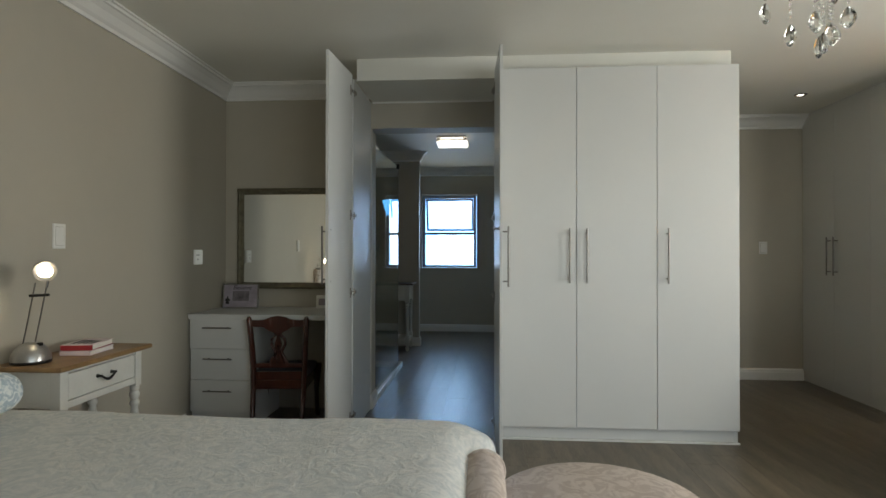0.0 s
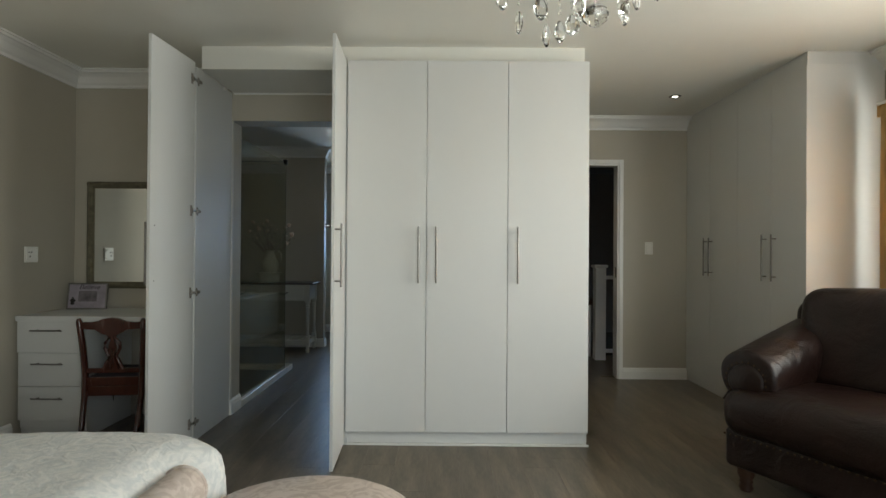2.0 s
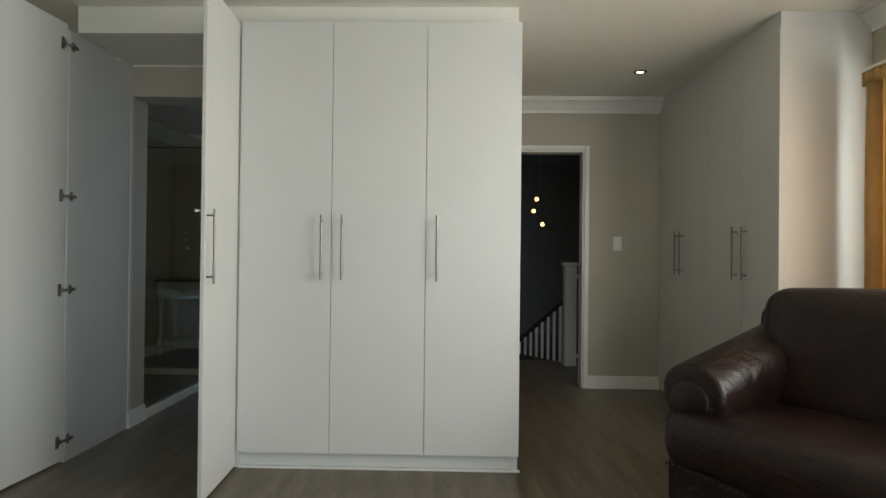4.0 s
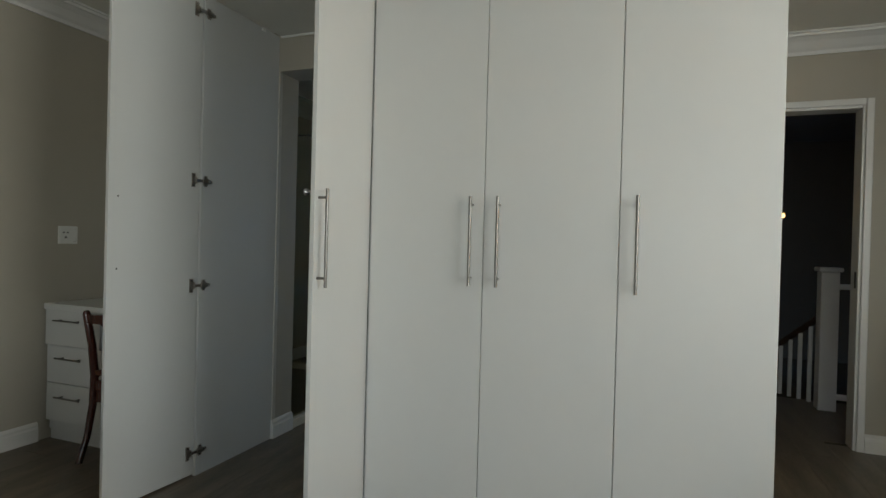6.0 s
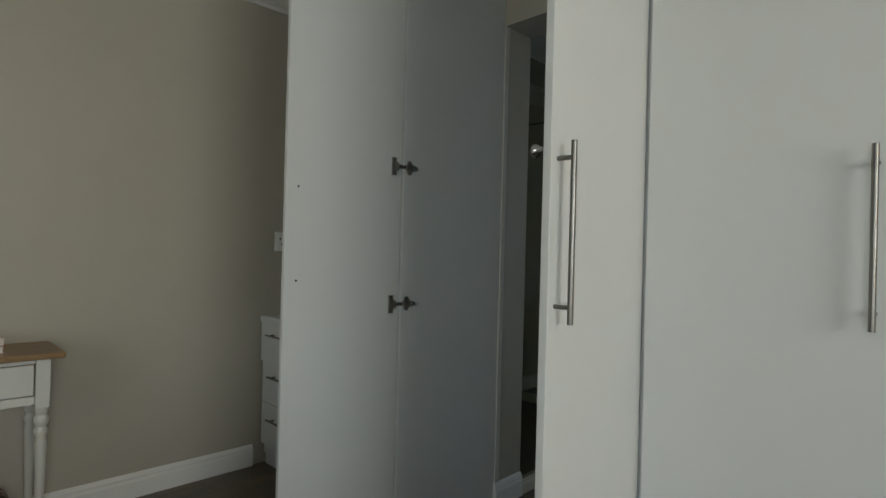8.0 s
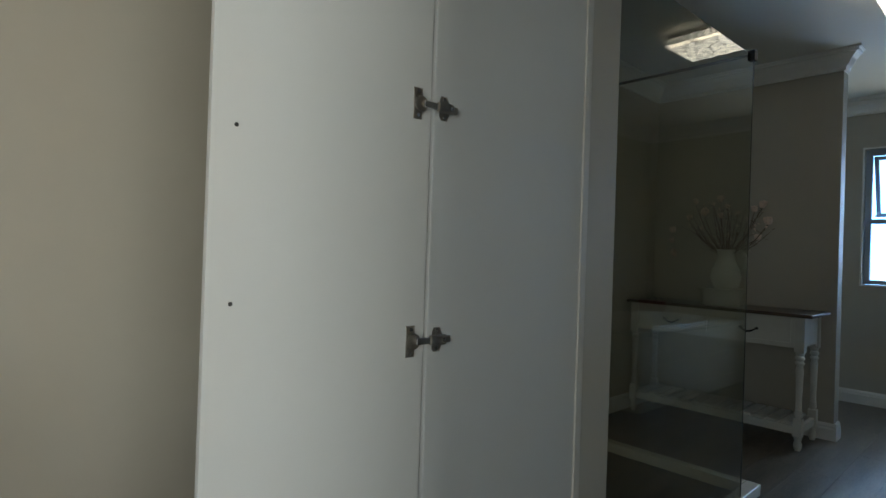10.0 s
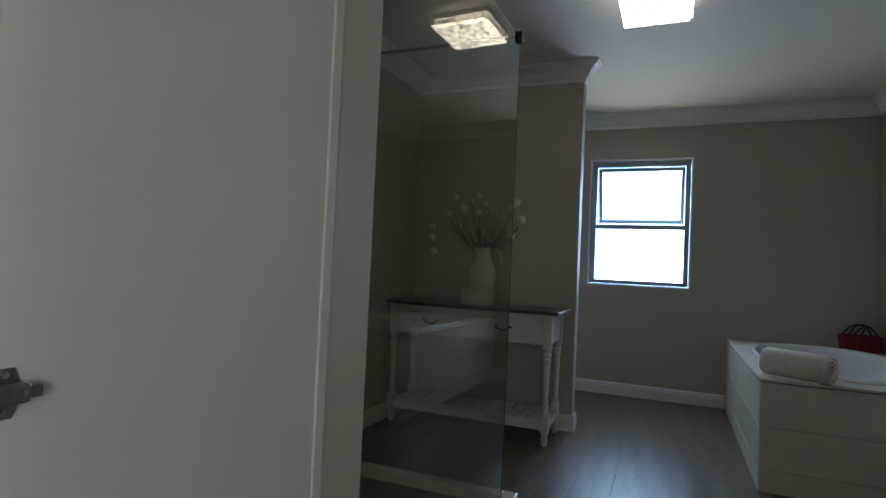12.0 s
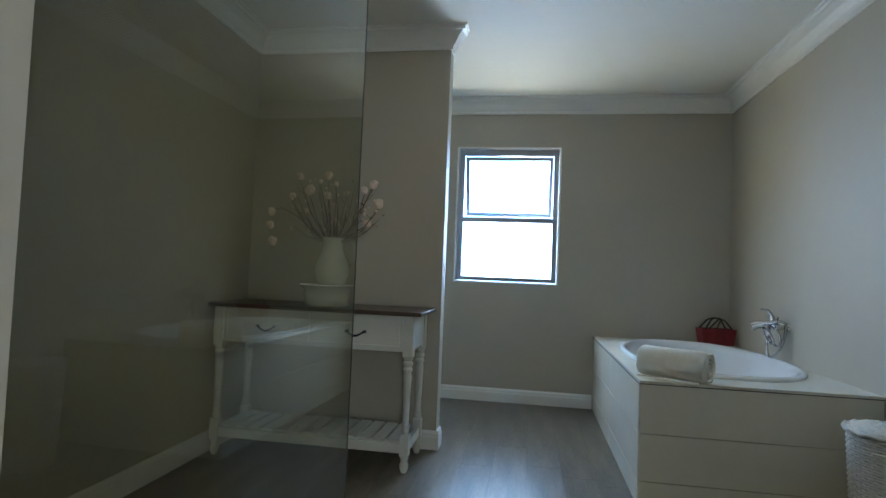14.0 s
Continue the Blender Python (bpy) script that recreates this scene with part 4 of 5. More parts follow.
west = Matrix.Rotation(radians(90), 4, "Z")
plate("light_switch", Matrix.Translation((XL, 2.74, 1.29)) @ west, 0.075, 0.12, [(-0.02, 0.02, -0.004, 0.028, PLASTIC), (-0.02, 0.02, -0.038, -0.008, PLASTIC)], "white two-gang light switch on the bedroom wall")
sk = plate("wall_socket", Matrix.Translation((XL, 4.035, 1.18)) @ west, 0.115, 0.105, [(-0.048, 0.03, -0.042, 0.042, PLASTIC), (0.034, 0.048, 0.0, 0.03, PLASTIC)], "white wall socket with switch above the desk")
for x, z, r in ((-0.03, 0.015, 0.005), (-0.006, 0.015, 0.005), (-0.018, -0.014, 0.006)):
    part("pin_hole", lathe(bmesh.new(), [(0, 0), (r, 0), (r, 0.001), (0, 0.001)], 10, Matrix.Translation((x, -0.0122, z)) @ Matrix.Rotation(radians(90), 4, "X")), IRON, sk)
plate("light_switch", Matrix.Translation((3.352, HY, 1.268)), 0.075, 0.12, [(-0.018, 0.018, -0.03, 0.03, PLASTIC)], "white light switch beside the landing door")

# leather armchair, turned to face the bed
af = math.radians(-62)
arm = thing("armchair", "dark brown leather rolled-arm armchair with studs and turned feet", "armchair", Matrix.Translation((2.79, 3.28, 0)) @ Matrix.Rotation(af, 4, "Z"))
AW, AD = 1.44, 0.78
bb = rounded(AW - 0.04, AD - 0.04, 0.20, 0.03, 4)
bmesh.ops.translate(bb, verts=bb.verts, vec=(AW / 2, AD / 2 + 0.02, 0.12))
base = part("base", bb, LEATHER, arm)
for k in range(44):
    x = 0.03 + (AW - 0.06) * k / 43
    part("stud", lathe(bmesh.new(), [(0.0065, 0), (0.005, 0.003), (0, 0.005)], 8, Matrix.Translation((x, 0.0385, 0.285)) @ Matrix.Rotation(radians(90), 4, "X")), STUD, base)
for x in (0.10, AW - 0.10):
    for y in (0.11, AD - 0.1):
        part("foot", lathe(bmesh.new(), [(0, 0), (0.028, 0), (0.036, 0.02), (0.028, 0.04), (0.034, 0.05), (0.03, 0.06), (0.042, 0.085), (0.046, 0.13), (0, 0.13)], 18, Matrix.Translation((x, y, 0))), DARKWOOD, arm)
for s, x in ((-1, 0.155), (1, AW - 0.155)):
    bm = bmesh.new()
    out = []
    for k in range(25):
        a = math.radians(-60 + 300 * k / 24)
        out.append((x + s * (0.02 + 0.15 * math.cos(a)), 0.565 + 0.118 * math.sin(a)))
    lo = [(x - s * 0.10, 0.44), (x - s * 0.10, 0.30), (x + s * 0.12, 0.30), (x + s * 0.12, 0.44)]
    out = out + lo
    prism(bm, out, 0.05, AD - 0.10, "y")
    bmesh.ops.bevel(bm, geom=[e for e in bm.edges if abs(e.verts[0].co.y - e.verts[1].co.y) < 1e-5], offset=0.03, segments=4, profile=0.5, affect="EDGES")
    for v in bm.verts:
        if v.co.z > 0.45:
            v.co.z += (0.045 + 0.20 * max(0, v.co.y - 0.08) / AD) * min(1, (v.co.z - 0.45) / 0.12)
    for f in bm.faces:
        f.smooth = True
    ap = part("arm", bm, LEATHER, arm)
    bm = lathe(bmesh.new(), [(0, -0.022), (0.07, -0.02), (0.082, -0.01), (0.085, 0.004), (0.08, 0.02), (0, 0.02)], 24, Matrix.Translation((x + s * 0.02, 0.055, 0.575)) @ Matrix.Diagonal((1.15, 1, 1, 1)) @ Matrix.Rotation(radians(90), 4, "X") @ Matrix.Diagonal((1, 1, -1, 1)))
    fp = part("scroll_panel", bm, LEATHER, ap)
    for k in range(16):
        a = math.radians(-40 + 260 * k / 15)
        part("stud", lathe(bmesh.new(), [(0.006, 0), (0.004, 0.003), (0, 0.004)], 8, Matrix.Translation((x + s * 0.02 + 0.105 * math.cos(a), 0.047, 0.575 + 0.093 * math.sin(a))) @ Matrix.Rotation(radians(90), 4, "X")), STUD, fp)
sc = rounded(AW - 0.06, 0.68, 0.24, 0.10, 6, 0.04)
bmesh.ops.translate(sc, verts=sc.verts, vec=(AW / 2, 0.30, 0.295))
part("seat_cushion", sc, LEATHER, arm)
bc = rounded(AW - 0.24, 0.26, 0.56, 0.10, 6, 0.03)
bmesh.ops.rotate(bc, verts=bc.verts, cent=(0, 0, 0), matrix=Matrix.Rotation(radians(-10), 3, "X"))
bmesh.ops.translate(bc, verts=bc.verts, vec=(AW / 2 + 0.0, 0.545, 0.47))
part("back_cushion", bc, LEATHER, arm)
bf = rounded(AW - 0.10, 0.17, 0.70, 0.07, 5)
bmesh.ops.translate(bf, verts=bf.verts, vec=(AW / 2, AD - 0.10, 0.26))
part("back_frame", bf, LEATHER, arm)

# curtain on the side window: pencil-pleated header under a grey blind cassette
cur = thing("curtain", "gathered gold curtain glowing with daylight behind it", "curtain", Matrix())


def pleated(y0, y1, z0, z1, n, rows, depth, fine):
    """A gathered cloth hanging in the plane x = 4.07, with uneven folds."""
    bm = bmesh.new()
    cols = []
    for k in range(n + 1):
        f = k / n
        y = y0 + (y1 - y0) * f
        col = []
        for q in range(rows + 1):
            z = z0 + (z1 - z0) * q / rows
            sway = 0.35 * math.sin(z * 1.7 + f * 5) + 0.2 * math.sin(z * 4.1 + f * 11)
            fold = math.sin(fine * f + sway) + 0.45 * math.sin(fine * 0.43 * f + 1.3 - sway) + 0.25 * math.sin(fine * 2.1 * f)
            col.append(bm.verts.new((4.07 + depth * fold, y + 0.004 * math.sin(fine * 0.5 * f + z * 2), z)))
        cols.append(col)
    for a, b in zip(cols, cols[1:]):
        for q in range(rows):
            bm.faces.new((a[q], b[q], b[q + 1], a[q + 1])).smooth = True
    return bm


cp = part("cloth", pleated(2.98, 3.83, 0.02, 2.075, 130, 16, 0.020, 52), CURTAIN, cur)
cp.modifiers.new("thickness", "SOLIDIFY").thickness = 0.003
hp = part("header", pleated(2.975, 3.838, 2.072, 2.142, 240, 2, 0.008, 190), CURTAIN, cur, "tightly pleated gold header")
hp.modifiers.new("thickness", "SOLIDIFY").thickness = 0.006
rail = thing("curtain_rail", "white curtain rail fixed along the wall", "curtain rail")
part("rail", slab(4.055, 4.085, 1.0, 3.83, 2.144, 2.162, 0.003), TRIM, rail)
for y in (1.1, 2.4, 3.6):
    part("bracket", slab(4.086, XR - 0.001, y, y + 0.03, 2.144, 2.164, 0.003), TRIM, rail)
blind = thing("blind_cassette", "grey rounded roller blind cassette fixed above the curtain", "blind", Matrix())
cass = [(XR - 0.001, 2.185), (XR - 0.001, 2.30), (4.15, 2.30), (4.122, 2.288), (4.108, 2.262), (4.105, 2.225), (4.112, 2.198), (4.13, 2.185)]
part("casing", prism(bmesh.new(), cass, 1.05, 3.715, "y"), SATIN, blind)
part("end_cap", prism(bmesh.new(), [(x, z) for x, z in cass], 3.716, 3.724, "y"), FRAMEGREY, blind)


# downlight
def downlight(place):
    d = thing("downlight", "recessed round steel ceiling downlight switched on", "downlight", Matrix.Translation(place))
    part("ring", lathe(bmesh.new(), [(0.0245, -0.001), (0.032, -0.006), (0.046, -0.004), (0.05, 0.0), (0.0245, 0.0)], 24), STEEL, d)
    part("lens", lathe(bmesh.new(), [(0, -0.002), (0.024, -0.002), (0.024, 0.0), (0, 0.0)], 20), SPOTGLOW, d)


downlight((3.29, 5.0, H - 0.001))

# chandelier of crystal drops
CRYSTAL = glassy("cut_crystal", (0.97, 0.97, 0.95), 0.0, 1.5)
chx, chy = 1.745, 1.87
cha = thing("chandelier", "chrome chandelier hung with faceted crystal drops", "chandelier", Matrix.Translation((chx, chy, 0)))
part("canopy", lathe(bmesh.new(), [(0, 2.46), (0.05, 2.465), (0.062, 2.49), (0.062, H - 0.001), (0, H - 0.001)], 24), CHROME, cha)
part("stem", tube(bmesh.new(), [(0, 0, 2.2), (0, 0, 2.47)], 0.008, 10), CHROME, cha)
part("hub", lathe(bmesh.new(), [(0, 2.06), (0.02, 2.065), (0.045, 2.10), (0.05, 2.13), (0.02, 2.16), (0.03, 2.20), (0.012, 2.26), (0, 2.26)], 20), CHROME, cha)
DROP = mesh_of("drop", lathe(bmesh.new(), [(0, -0.066), (0.011, -0.059), (0.023, -0.042), (0.022, -0.026), (0.012, -0.006), (0.005, 0.0), (0, 0.003)], 8, Matrix.Diagonal((1, 0.6, 1, 1))), CRYSTAL)
BEAD = mesh_of("bead", lathe(bmesh.new(), [(0, -0.0055), (0.0045, -0.002), (0.0045, 0.002), (0, 0.0055)], 6), CRYSTAL)
BALL = mesh_of("ball", lathe(bmesh.new(), [(0, -0.030), (0.016, -0.027), (0.030, -0.015), (0.034, -0.002), (0.029, 0.010), (0.016, 0.020), (0.005, 0.024), (0, 0.025)], 9), CRYSTAL)
for me_ in (DROP, BEAD, BALL):
    for p_ in me_.polygons:
        p_.use_smooth = False


def hang(parent, x, y, ztop, zend, mesh, name):
    z = ztop
    k = 0
    while z > zend + 0.012:
        ob = new("bead", BEAD)
        ob.parent, ob.location = parent, (x, y, z)
        z -= 0.0135
        k += 1
    ob = new(name, mesh)
    ob.parent, ob.location, ob.rotation_euler = parent, (x, y, zend), (0, 0, (x * 37 + y * 11) % 6.28)


rr = random.Random(8)
for k in range(6):
    a = 2 * math.pi * k / 6 + 0.35
    ca, sa = math.cos(a), math.sin(a)
    pts = [(0.03 * ca, 0.03 * sa, 2.12), (0.10 * ca, 0.10 * sa, 2.035), (0.17 * ca, 0.17 * sa, 2.015), (0.22 * ca, 0.22 * sa, 2.055), (0.225 * ca, 0.225 * sa, 2.10)]
    armp = part("arm", tube(bmesh.new(), pts, 0.006, 8), CHROME, cha)
    part("cup", lathe(bmesh.new(), [(0.008, 2.095), (0.04, 2.102), (0.046, 2.114), (0.042, 2.116), (0.012, 2.108), (0, 2.108)], 16, Matrix.Translation((0.225 * ca, 0.225 * sa, 0))), CRYSTAL, armp)
    part("candle", lathe(bmesh.new(), [(0, 2.11), (0.011, 2.11), (0.011, 2.19), (0, 2.19)], 12, Matrix.Translation((0.225 * ca, 0.225 * sa, 0))), TRIM, armp)
    hang(armp, 0.262 * ca, 0.262 * sa, 2.095, 2.00 - 0.03 * (k % 2), DROP, "drop")
    hang(armp, 0.19 * ca - 0.02 * sa, 0.19 * sa + 0.02 * ca, 2.01, 1.965 - 0.03 * (k % 3), DROP, "drop")
    hang(armp, 0.13 * ca, 0.13 * sa, 2.02, 1.935 + 0.03 * (k % 2), DROP, "drop")
hang(cha, 0.0, -0.12, 2.06, 1.80, BALL, "crystal_ball")
for x, y, z in ((-0.08, 0.10, 1.865), (0.11, 0.0, 1.885), (-0.03, 0.16, 1.90)):
    hang(cha, x, y, 2.06, z, DROP, "drop")

# folded patterned throw kept under the bedside table
solid("folded_throw", rounded(0.22, 0.36, 0.22, 0.05, 4, 0.02), damask("brown_cream_throw", (0.09, 0.055, 0.035), (0.46, 0.36, 0.28), 0.9, 9, 0.5, 0.03), "brown and cream patterned throw folded on the floor", "throw", m=Matrix.Translation((-1.215, 2.67, 0.004)))

# ---- bathroom things ----
# bath set in a tiled surround
TX0, TX1, TY0, TY1, TZ = 0.874, BXR - 0.002, 6.85, BY - 0.002, 0.584
bath = thing("bath_surround", "cream tiled bath surround built into the corner", "bath surround", Matrix())
core = slab(TX0 + 0.012, TX1, TY0 + 0.012, TY0 + 0.05, 0, TZ - 0.012)
box(core, TX0 + 0.012, TX0 + 0.05, TY0 + 0.05, TY1, 0, TZ - 0.012)
part("core", core, GROUT, bath, smooth=False)
rows = [(0.004, 0.118), (0.121, 0.337), (0.340, TZ - 0.014)]
for z0, z1 in rows:
    for x0, x1 in ((TX0 + 0.003, TX1),):
        part("tile", slab(x0, x1, TY0, TY0 + 0.0118, z0, z1, 0.0016), TILE, bath)
    for y0, y1 in ((TY0 + 0.0135, 7.79), (7.793, TY1)):
        part("tile", slab(TX0, TX0 + 0.0118, y0, y1, z0, z1, 0.0016), TILE, bath)
# rim: an oval opening in the tiled deck
ocx, ocy, oa, ob_ = 1.42, 7.83, 0.43, 0.76


def oval(s, z, n=56, da=0.0, power=2.4):
    out = []
    for k in range(n):
        a = 2 * math.pi * k / n
        c, q = math.cos(a), math.sin(a)
        out.append((ocx + (oa * s + da) * math.copysign(abs(c) ** (2 / power), c), ocy + (ob_ * s + da) * math.copysign(abs(q) ** (2 / power), q), z))
    return out


bm = bmesh.new()
inner = [bm.verts.new(p) for p in oval(1.0, TZ)]
outer = []
for p in oval(1.0, TZ):
    dx, dy = p[0] - ocx, p[1] - ocy
    t = min((TX1 - ocx) / dx if dx > 1e-6 else 1e9, (TX0 - ocx) / dx if dx < -1e-6 else 1e9, (TY1 - ocy) / dy if dy > 1e-6 else 1e9, (TY0 - 0.002 - ocy) / dy if dy < -1e-6 else 1e9)
    outer.append(bm.verts.new((ocx + dx * t, ocy + dy * t, TZ)))
n = len(inner)
for x, y in ((TX0, TY0 - 0.002), (TX1, TY0 - 0.002), (TX0, TY1), (TX1, TY1)):
    best = min(outer, key=lambda v: (v.co.x - x) ** 2 + (v.co.y - y) ** 2)
    best.co.x, best.co.y = x, y
for k in range(n):
    bm.faces.new((inner[k], inner[(k + 1) % n], outer[(k + 1) % n], outer[k]))
g = bmesh.ops.extrude_face_region(bm, geom=list(bm.faces))
for v in [e for e in g["geom"] if isinstance(e, bmesh.types.BMVert)]:
    v.co.z -= 0.0125
part("deck", bm, TILE, bath, "cream tiled bath deck", smooth=False)
part("joint", slab(TX0 - 0.0035, TX1, TY0 - 0.0045, TY0 + 0.004, TZ - 0.0165, TZ - 0.0130), DARK, bath, "dark open joint under the deck")
part("joint", slab(TX0 - 0.0045, TX0 + 0.004, TY0 + 0.005, TY1, TZ - 0.0165, TZ - 0.0130), DARK, bath, "dark open joint under the deck")
tub = thing("bathtub", "white oval acrylic bathtub set into the tiled deck", "bathtub", Matrix())
bm = bmesh.new()
rings = []
for s, z, da in ((1.0, TZ + 0.001, 0.035), (1.0, TZ + 0.010, 0.034), (1.0, TZ + 0.018, 0.026), (1.0, TZ + 0.019, 0.008), (1.0, TZ + 0.012, -0.006), (0.97, TZ - 0.03, 0), (0.93, TZ - 0.14, 0), (0.88, TZ - 0.27, 0), (0.82, TZ - 0.36, 0), (0.68, TZ - 0.41, 0), (0.35, TZ - 0.42, 0)):
    rings.append([bm.verts.new(p) for p in oval(s, z, 56, da)])
for a, b in zip(rings, rings[1:]):
    for k in range(56):
        bm.faces.new((a[k], a[(k + 1) % 56], b[(k + 1) % 56], b[k])).smooth = True
bm.faces.new(rings[-1])
part("shell", bm, ENAMEL, tub)
part("overflow", lathe(bmesh.new(), [(0, 0), (0.028, 0), (0.026, 0.006), (0.01, 0.009), (0, 0.009)], 18, Matrix.Translation((ocx - 0.408, 7.83, TZ - 0.085)) @ Matrix.Rotation(radians(84), 4, "Y")), CHROME, tub)
part("drain", lathe(bmesh.new(), [(0, 0), (0.03, 0), (0.028, 0.005), (0, 0.006)], 18, Matrix.Translation((ocx, 7.83, TZ - 0.42))), CHROME, tub)

# mixer with hand shower on the wall
mix = thing("bath_mixer", "chrome wall-mounted bath mixer with hand shower and hose", "tap", Matrix.Translation((BXR, 7.85, 0.80)))
for s in (-1, 1):
    part("wall_rose", lathe(bmesh.new(), [(0, 0), (0.03, 0), (0.028, 0.01), (0.014, 0.018), (0.013, 0.05), (0, 0.05)], 18, Matrix.Translation((0, s * 0.075, 0)) @ Matrix.Rotation(radians(-90), 4, "Y")), CHROME, mix)
part("body", tube(bmesh.new(), [(-0.055, -0.10, 0), (-0.055, -0.05, 0), (-0.055, 0.05, 0), (-0.055, 0.10, 0)], [0.018, 0.023, 0.023, 0.018], 14), CHROME, mix)
part("spout", tube(bmesh.new(), [(-0.055, 0, 0), (-0.10, 0, 0.0), (-0.15, 0, -0.008), (-0.175, 0, -0.03)], [0.018, 0.016, 0.014, 0.013], 12), CHROME, mix)
part("lever", tube(bmesh.new(), [(-0.055, 0, 0.02), (-0.06, 0, 0.06), (-0.085, 0, 0.095), (-0.125, 0, 0.102)], [0.019, 0.014, 0.011, 0.007], 10), CHROME, mix)
part("cradle", tube(bmesh.new(), [(-0.05, -0.03, 0.02), (-0.05, -0.05, 0.06)], 0.009, 10), CHROME, mix)
part("hand_shower", tube(bmesh.new(), [(-0.05, -0.055, 0.035), (-0.07, -0.04, 0.025), (-0.11, -0.015, 0.018), (-0.15, 0.01, 0.008), (-0.165, 0.02, -0.004)], [0.011, 0.012, 0.013, 0.022, 0.025], 12), CHROME, mix)
hose = [(-0.05, -0.055, 0.035), (-0.02, -0.085, 0.02), (-0.03, -0.10, -0.06), (-0.055, -0.09, -0.14), (-0.075, -0.05, -0.185), (-0.08, -0.0, -0.18), (-0.075, 0.035, -0.12), (-0.06, 0.045, -0.05), (-0.055, 0.04, -0.015)]
fine = []
for k in range(len(hose) - 1):
    for j in range(4):
        p0, p1, p2, p3 = (Vector(hose[min(max(k + d, 0), len(hose) - 1)]) for d in (-1, 0, 1, 2))
        t = j / 4
        fine.append(0.5 * (2 * p1 + (p2 - p0) * t + (2 * p0 - 5 * p1 + 4 * p2 - p3) * t * t + (3 * p1 - p0 - 3 * p2 + p3) * t ** 3))
fine.append(Vector(hose[-1]))
loop = [(-0.055 - 0.02 * math.sin(2 * math.pi * k / 24), -0.02 + 0.075 * math.cos(2 * math.pi * k / 24), -0.055 + 0.07 * math.sin(2 * math.pi * k / 24)) for k in range(24)]
part("hose_loop", tube(bmesh.new(), loop, 0.008, 8, True), CHROME, mix)
part("hose_loop", tube(bmesh.new(), [(x - 0.035, y * 0.7 - 0.01, z * 0.62 - 0.03) for x, y, z in loop], 0.008, 8, True), CHROME, mix)
part("hose", tube(bmesh.new(), fine, [0.0088 if k % 2 else 0.0078 for k in range(len(fine))], 8), CHROME, mix)

# rolled towel
tw = thing("rolled_towel", "cream terry towel rolled up on the bath deck", "towel", Matrix.Translation((1.05, 6.985, TZ + 0.066)) @ Matrix.Rotation(radians(-36), 4, "Z") @ Matrix.Diagonal((1.0, 1.15, 1.15, 1)) @ Matrix.Translation((0, 0, 0.001)))
sp = []
for k in range(70):
    a = 2 * math.pi * 3.2 * k / 69
    sp.append((0.012 + 0.053 * k / 69, a))
bm = bmesh.new()
prof = [(0, -0.155), (0.02, -0.157), (0.045, -0.16), (0.058, -0.155), (0.066, -0.14), (0.067, -0.05), (0.065, 0.04), (0.067, 0.12), (0.066, 0.14), (0.062, 0.156), (0.05, 0.164), (0.04, 0.160), (0.02, 0.158), (0, 0.158)]
lathe(bm, prof, 32, Matrix.Rotation(radians(90), 4, "Y"))
for v in bm.verts:
    v.co += 0.004 * noise.noise_vector(v.co * 18)
    if v.co.z < -0.055:
        v.co.z = -0.055 + (v.co.z + 0.055) * 0.4
part("roll", bm, TERRY, tw)
bm = bmesh.new()
pr = [(r * math.cos(a), r * math.sin(a)) for r, a in sp]
th = 0.006
outl = [(x, z) for x, z in pr] + [(x * (1 - th / max(0.012, math.hypot(x, z))), z * (1 - th / max(0.012, math.hypot(x, z)))) for x, z in reversed(pr)]
prism(bm, outl, 0.150, 0.176, "x")
part("rolled_edge", bm, TERRY, tw)
part("loose_edge", slab(-0.15, 0.15, -0.072, -0.05, -0.062, -0.052, 0.004), TERRY, tw)

# red basket in the far corner
bk = thing("basket", "dark red felt basket with black wire handles on the bath deck", "basket", Matrix.Translation((1.755, 8.61, TZ + 0.001)) @ Matrix.Rotation(radians(8), 4, "Z") @ Matrix.Diagonal((1.05, 1, 0.98, 1)))
bm = bmesh.new()
lo = [(-0.115, -0.06), (0.115, -0.06), (0.115, 0.06), (-0.115, 0.06)]
v0 = [bm.verts.new((x * 0.92, y * 0.92, 0)) for x, y in lo]
v1 = [bm.verts.new((x * 1.05, y * 1.05, 0.125)) for x, y in lo]
v2 = [bm.verts.new((x * 1.0, y * 0.96, 0.125)) for x, y in lo]
v3 = [bm.verts.new((x * 0.88, y * 0.86, 0.01)) for x, y in lo]
for a, b in ((v0, v1), (v1, v2), (v2, v3)):
    for k in range(4):
        bm.faces.new((a[k], a[(k + 1) % 4], b[(k + 1) % 4], b[k]))
bm.faces.new(v0[::-1])
bm.faces.new(v3)
part("body", bm, REDFELT, bk)
for y in (-0.05, 0.05):
    pts = [(-0.10, y * 1.1, 0.115), (-0.05, y * 0.6, 0.19), (-0.02, y * 0.2, 0.205), (0.02, y * 0.2, 0.205), (0.05, y * 0.6, 0.19), (0.10, y * 1.1, 0.115)]
    part("handle", tube(bmesh.new(), pts, 0.006, 8), IRON, bk)
    part("strap", tube(bmesh.new(), [(-0.02, y * 1.16, 0.12), (0.03, y * 0.3, 0.20)], 0.005, 8), IRON, bk)

# wicker laundry bin with lid
bin_ = thing("laundry_bin", "white woven wicker laundry bin with a lid on the floor", "laundry bin", Matrix.Translation((1.738, 6.50, 0)))
BR, BH = 0.145, 0.50


def bin_r(z):
    return BR * (0.84 + 0.16 * z / BH)


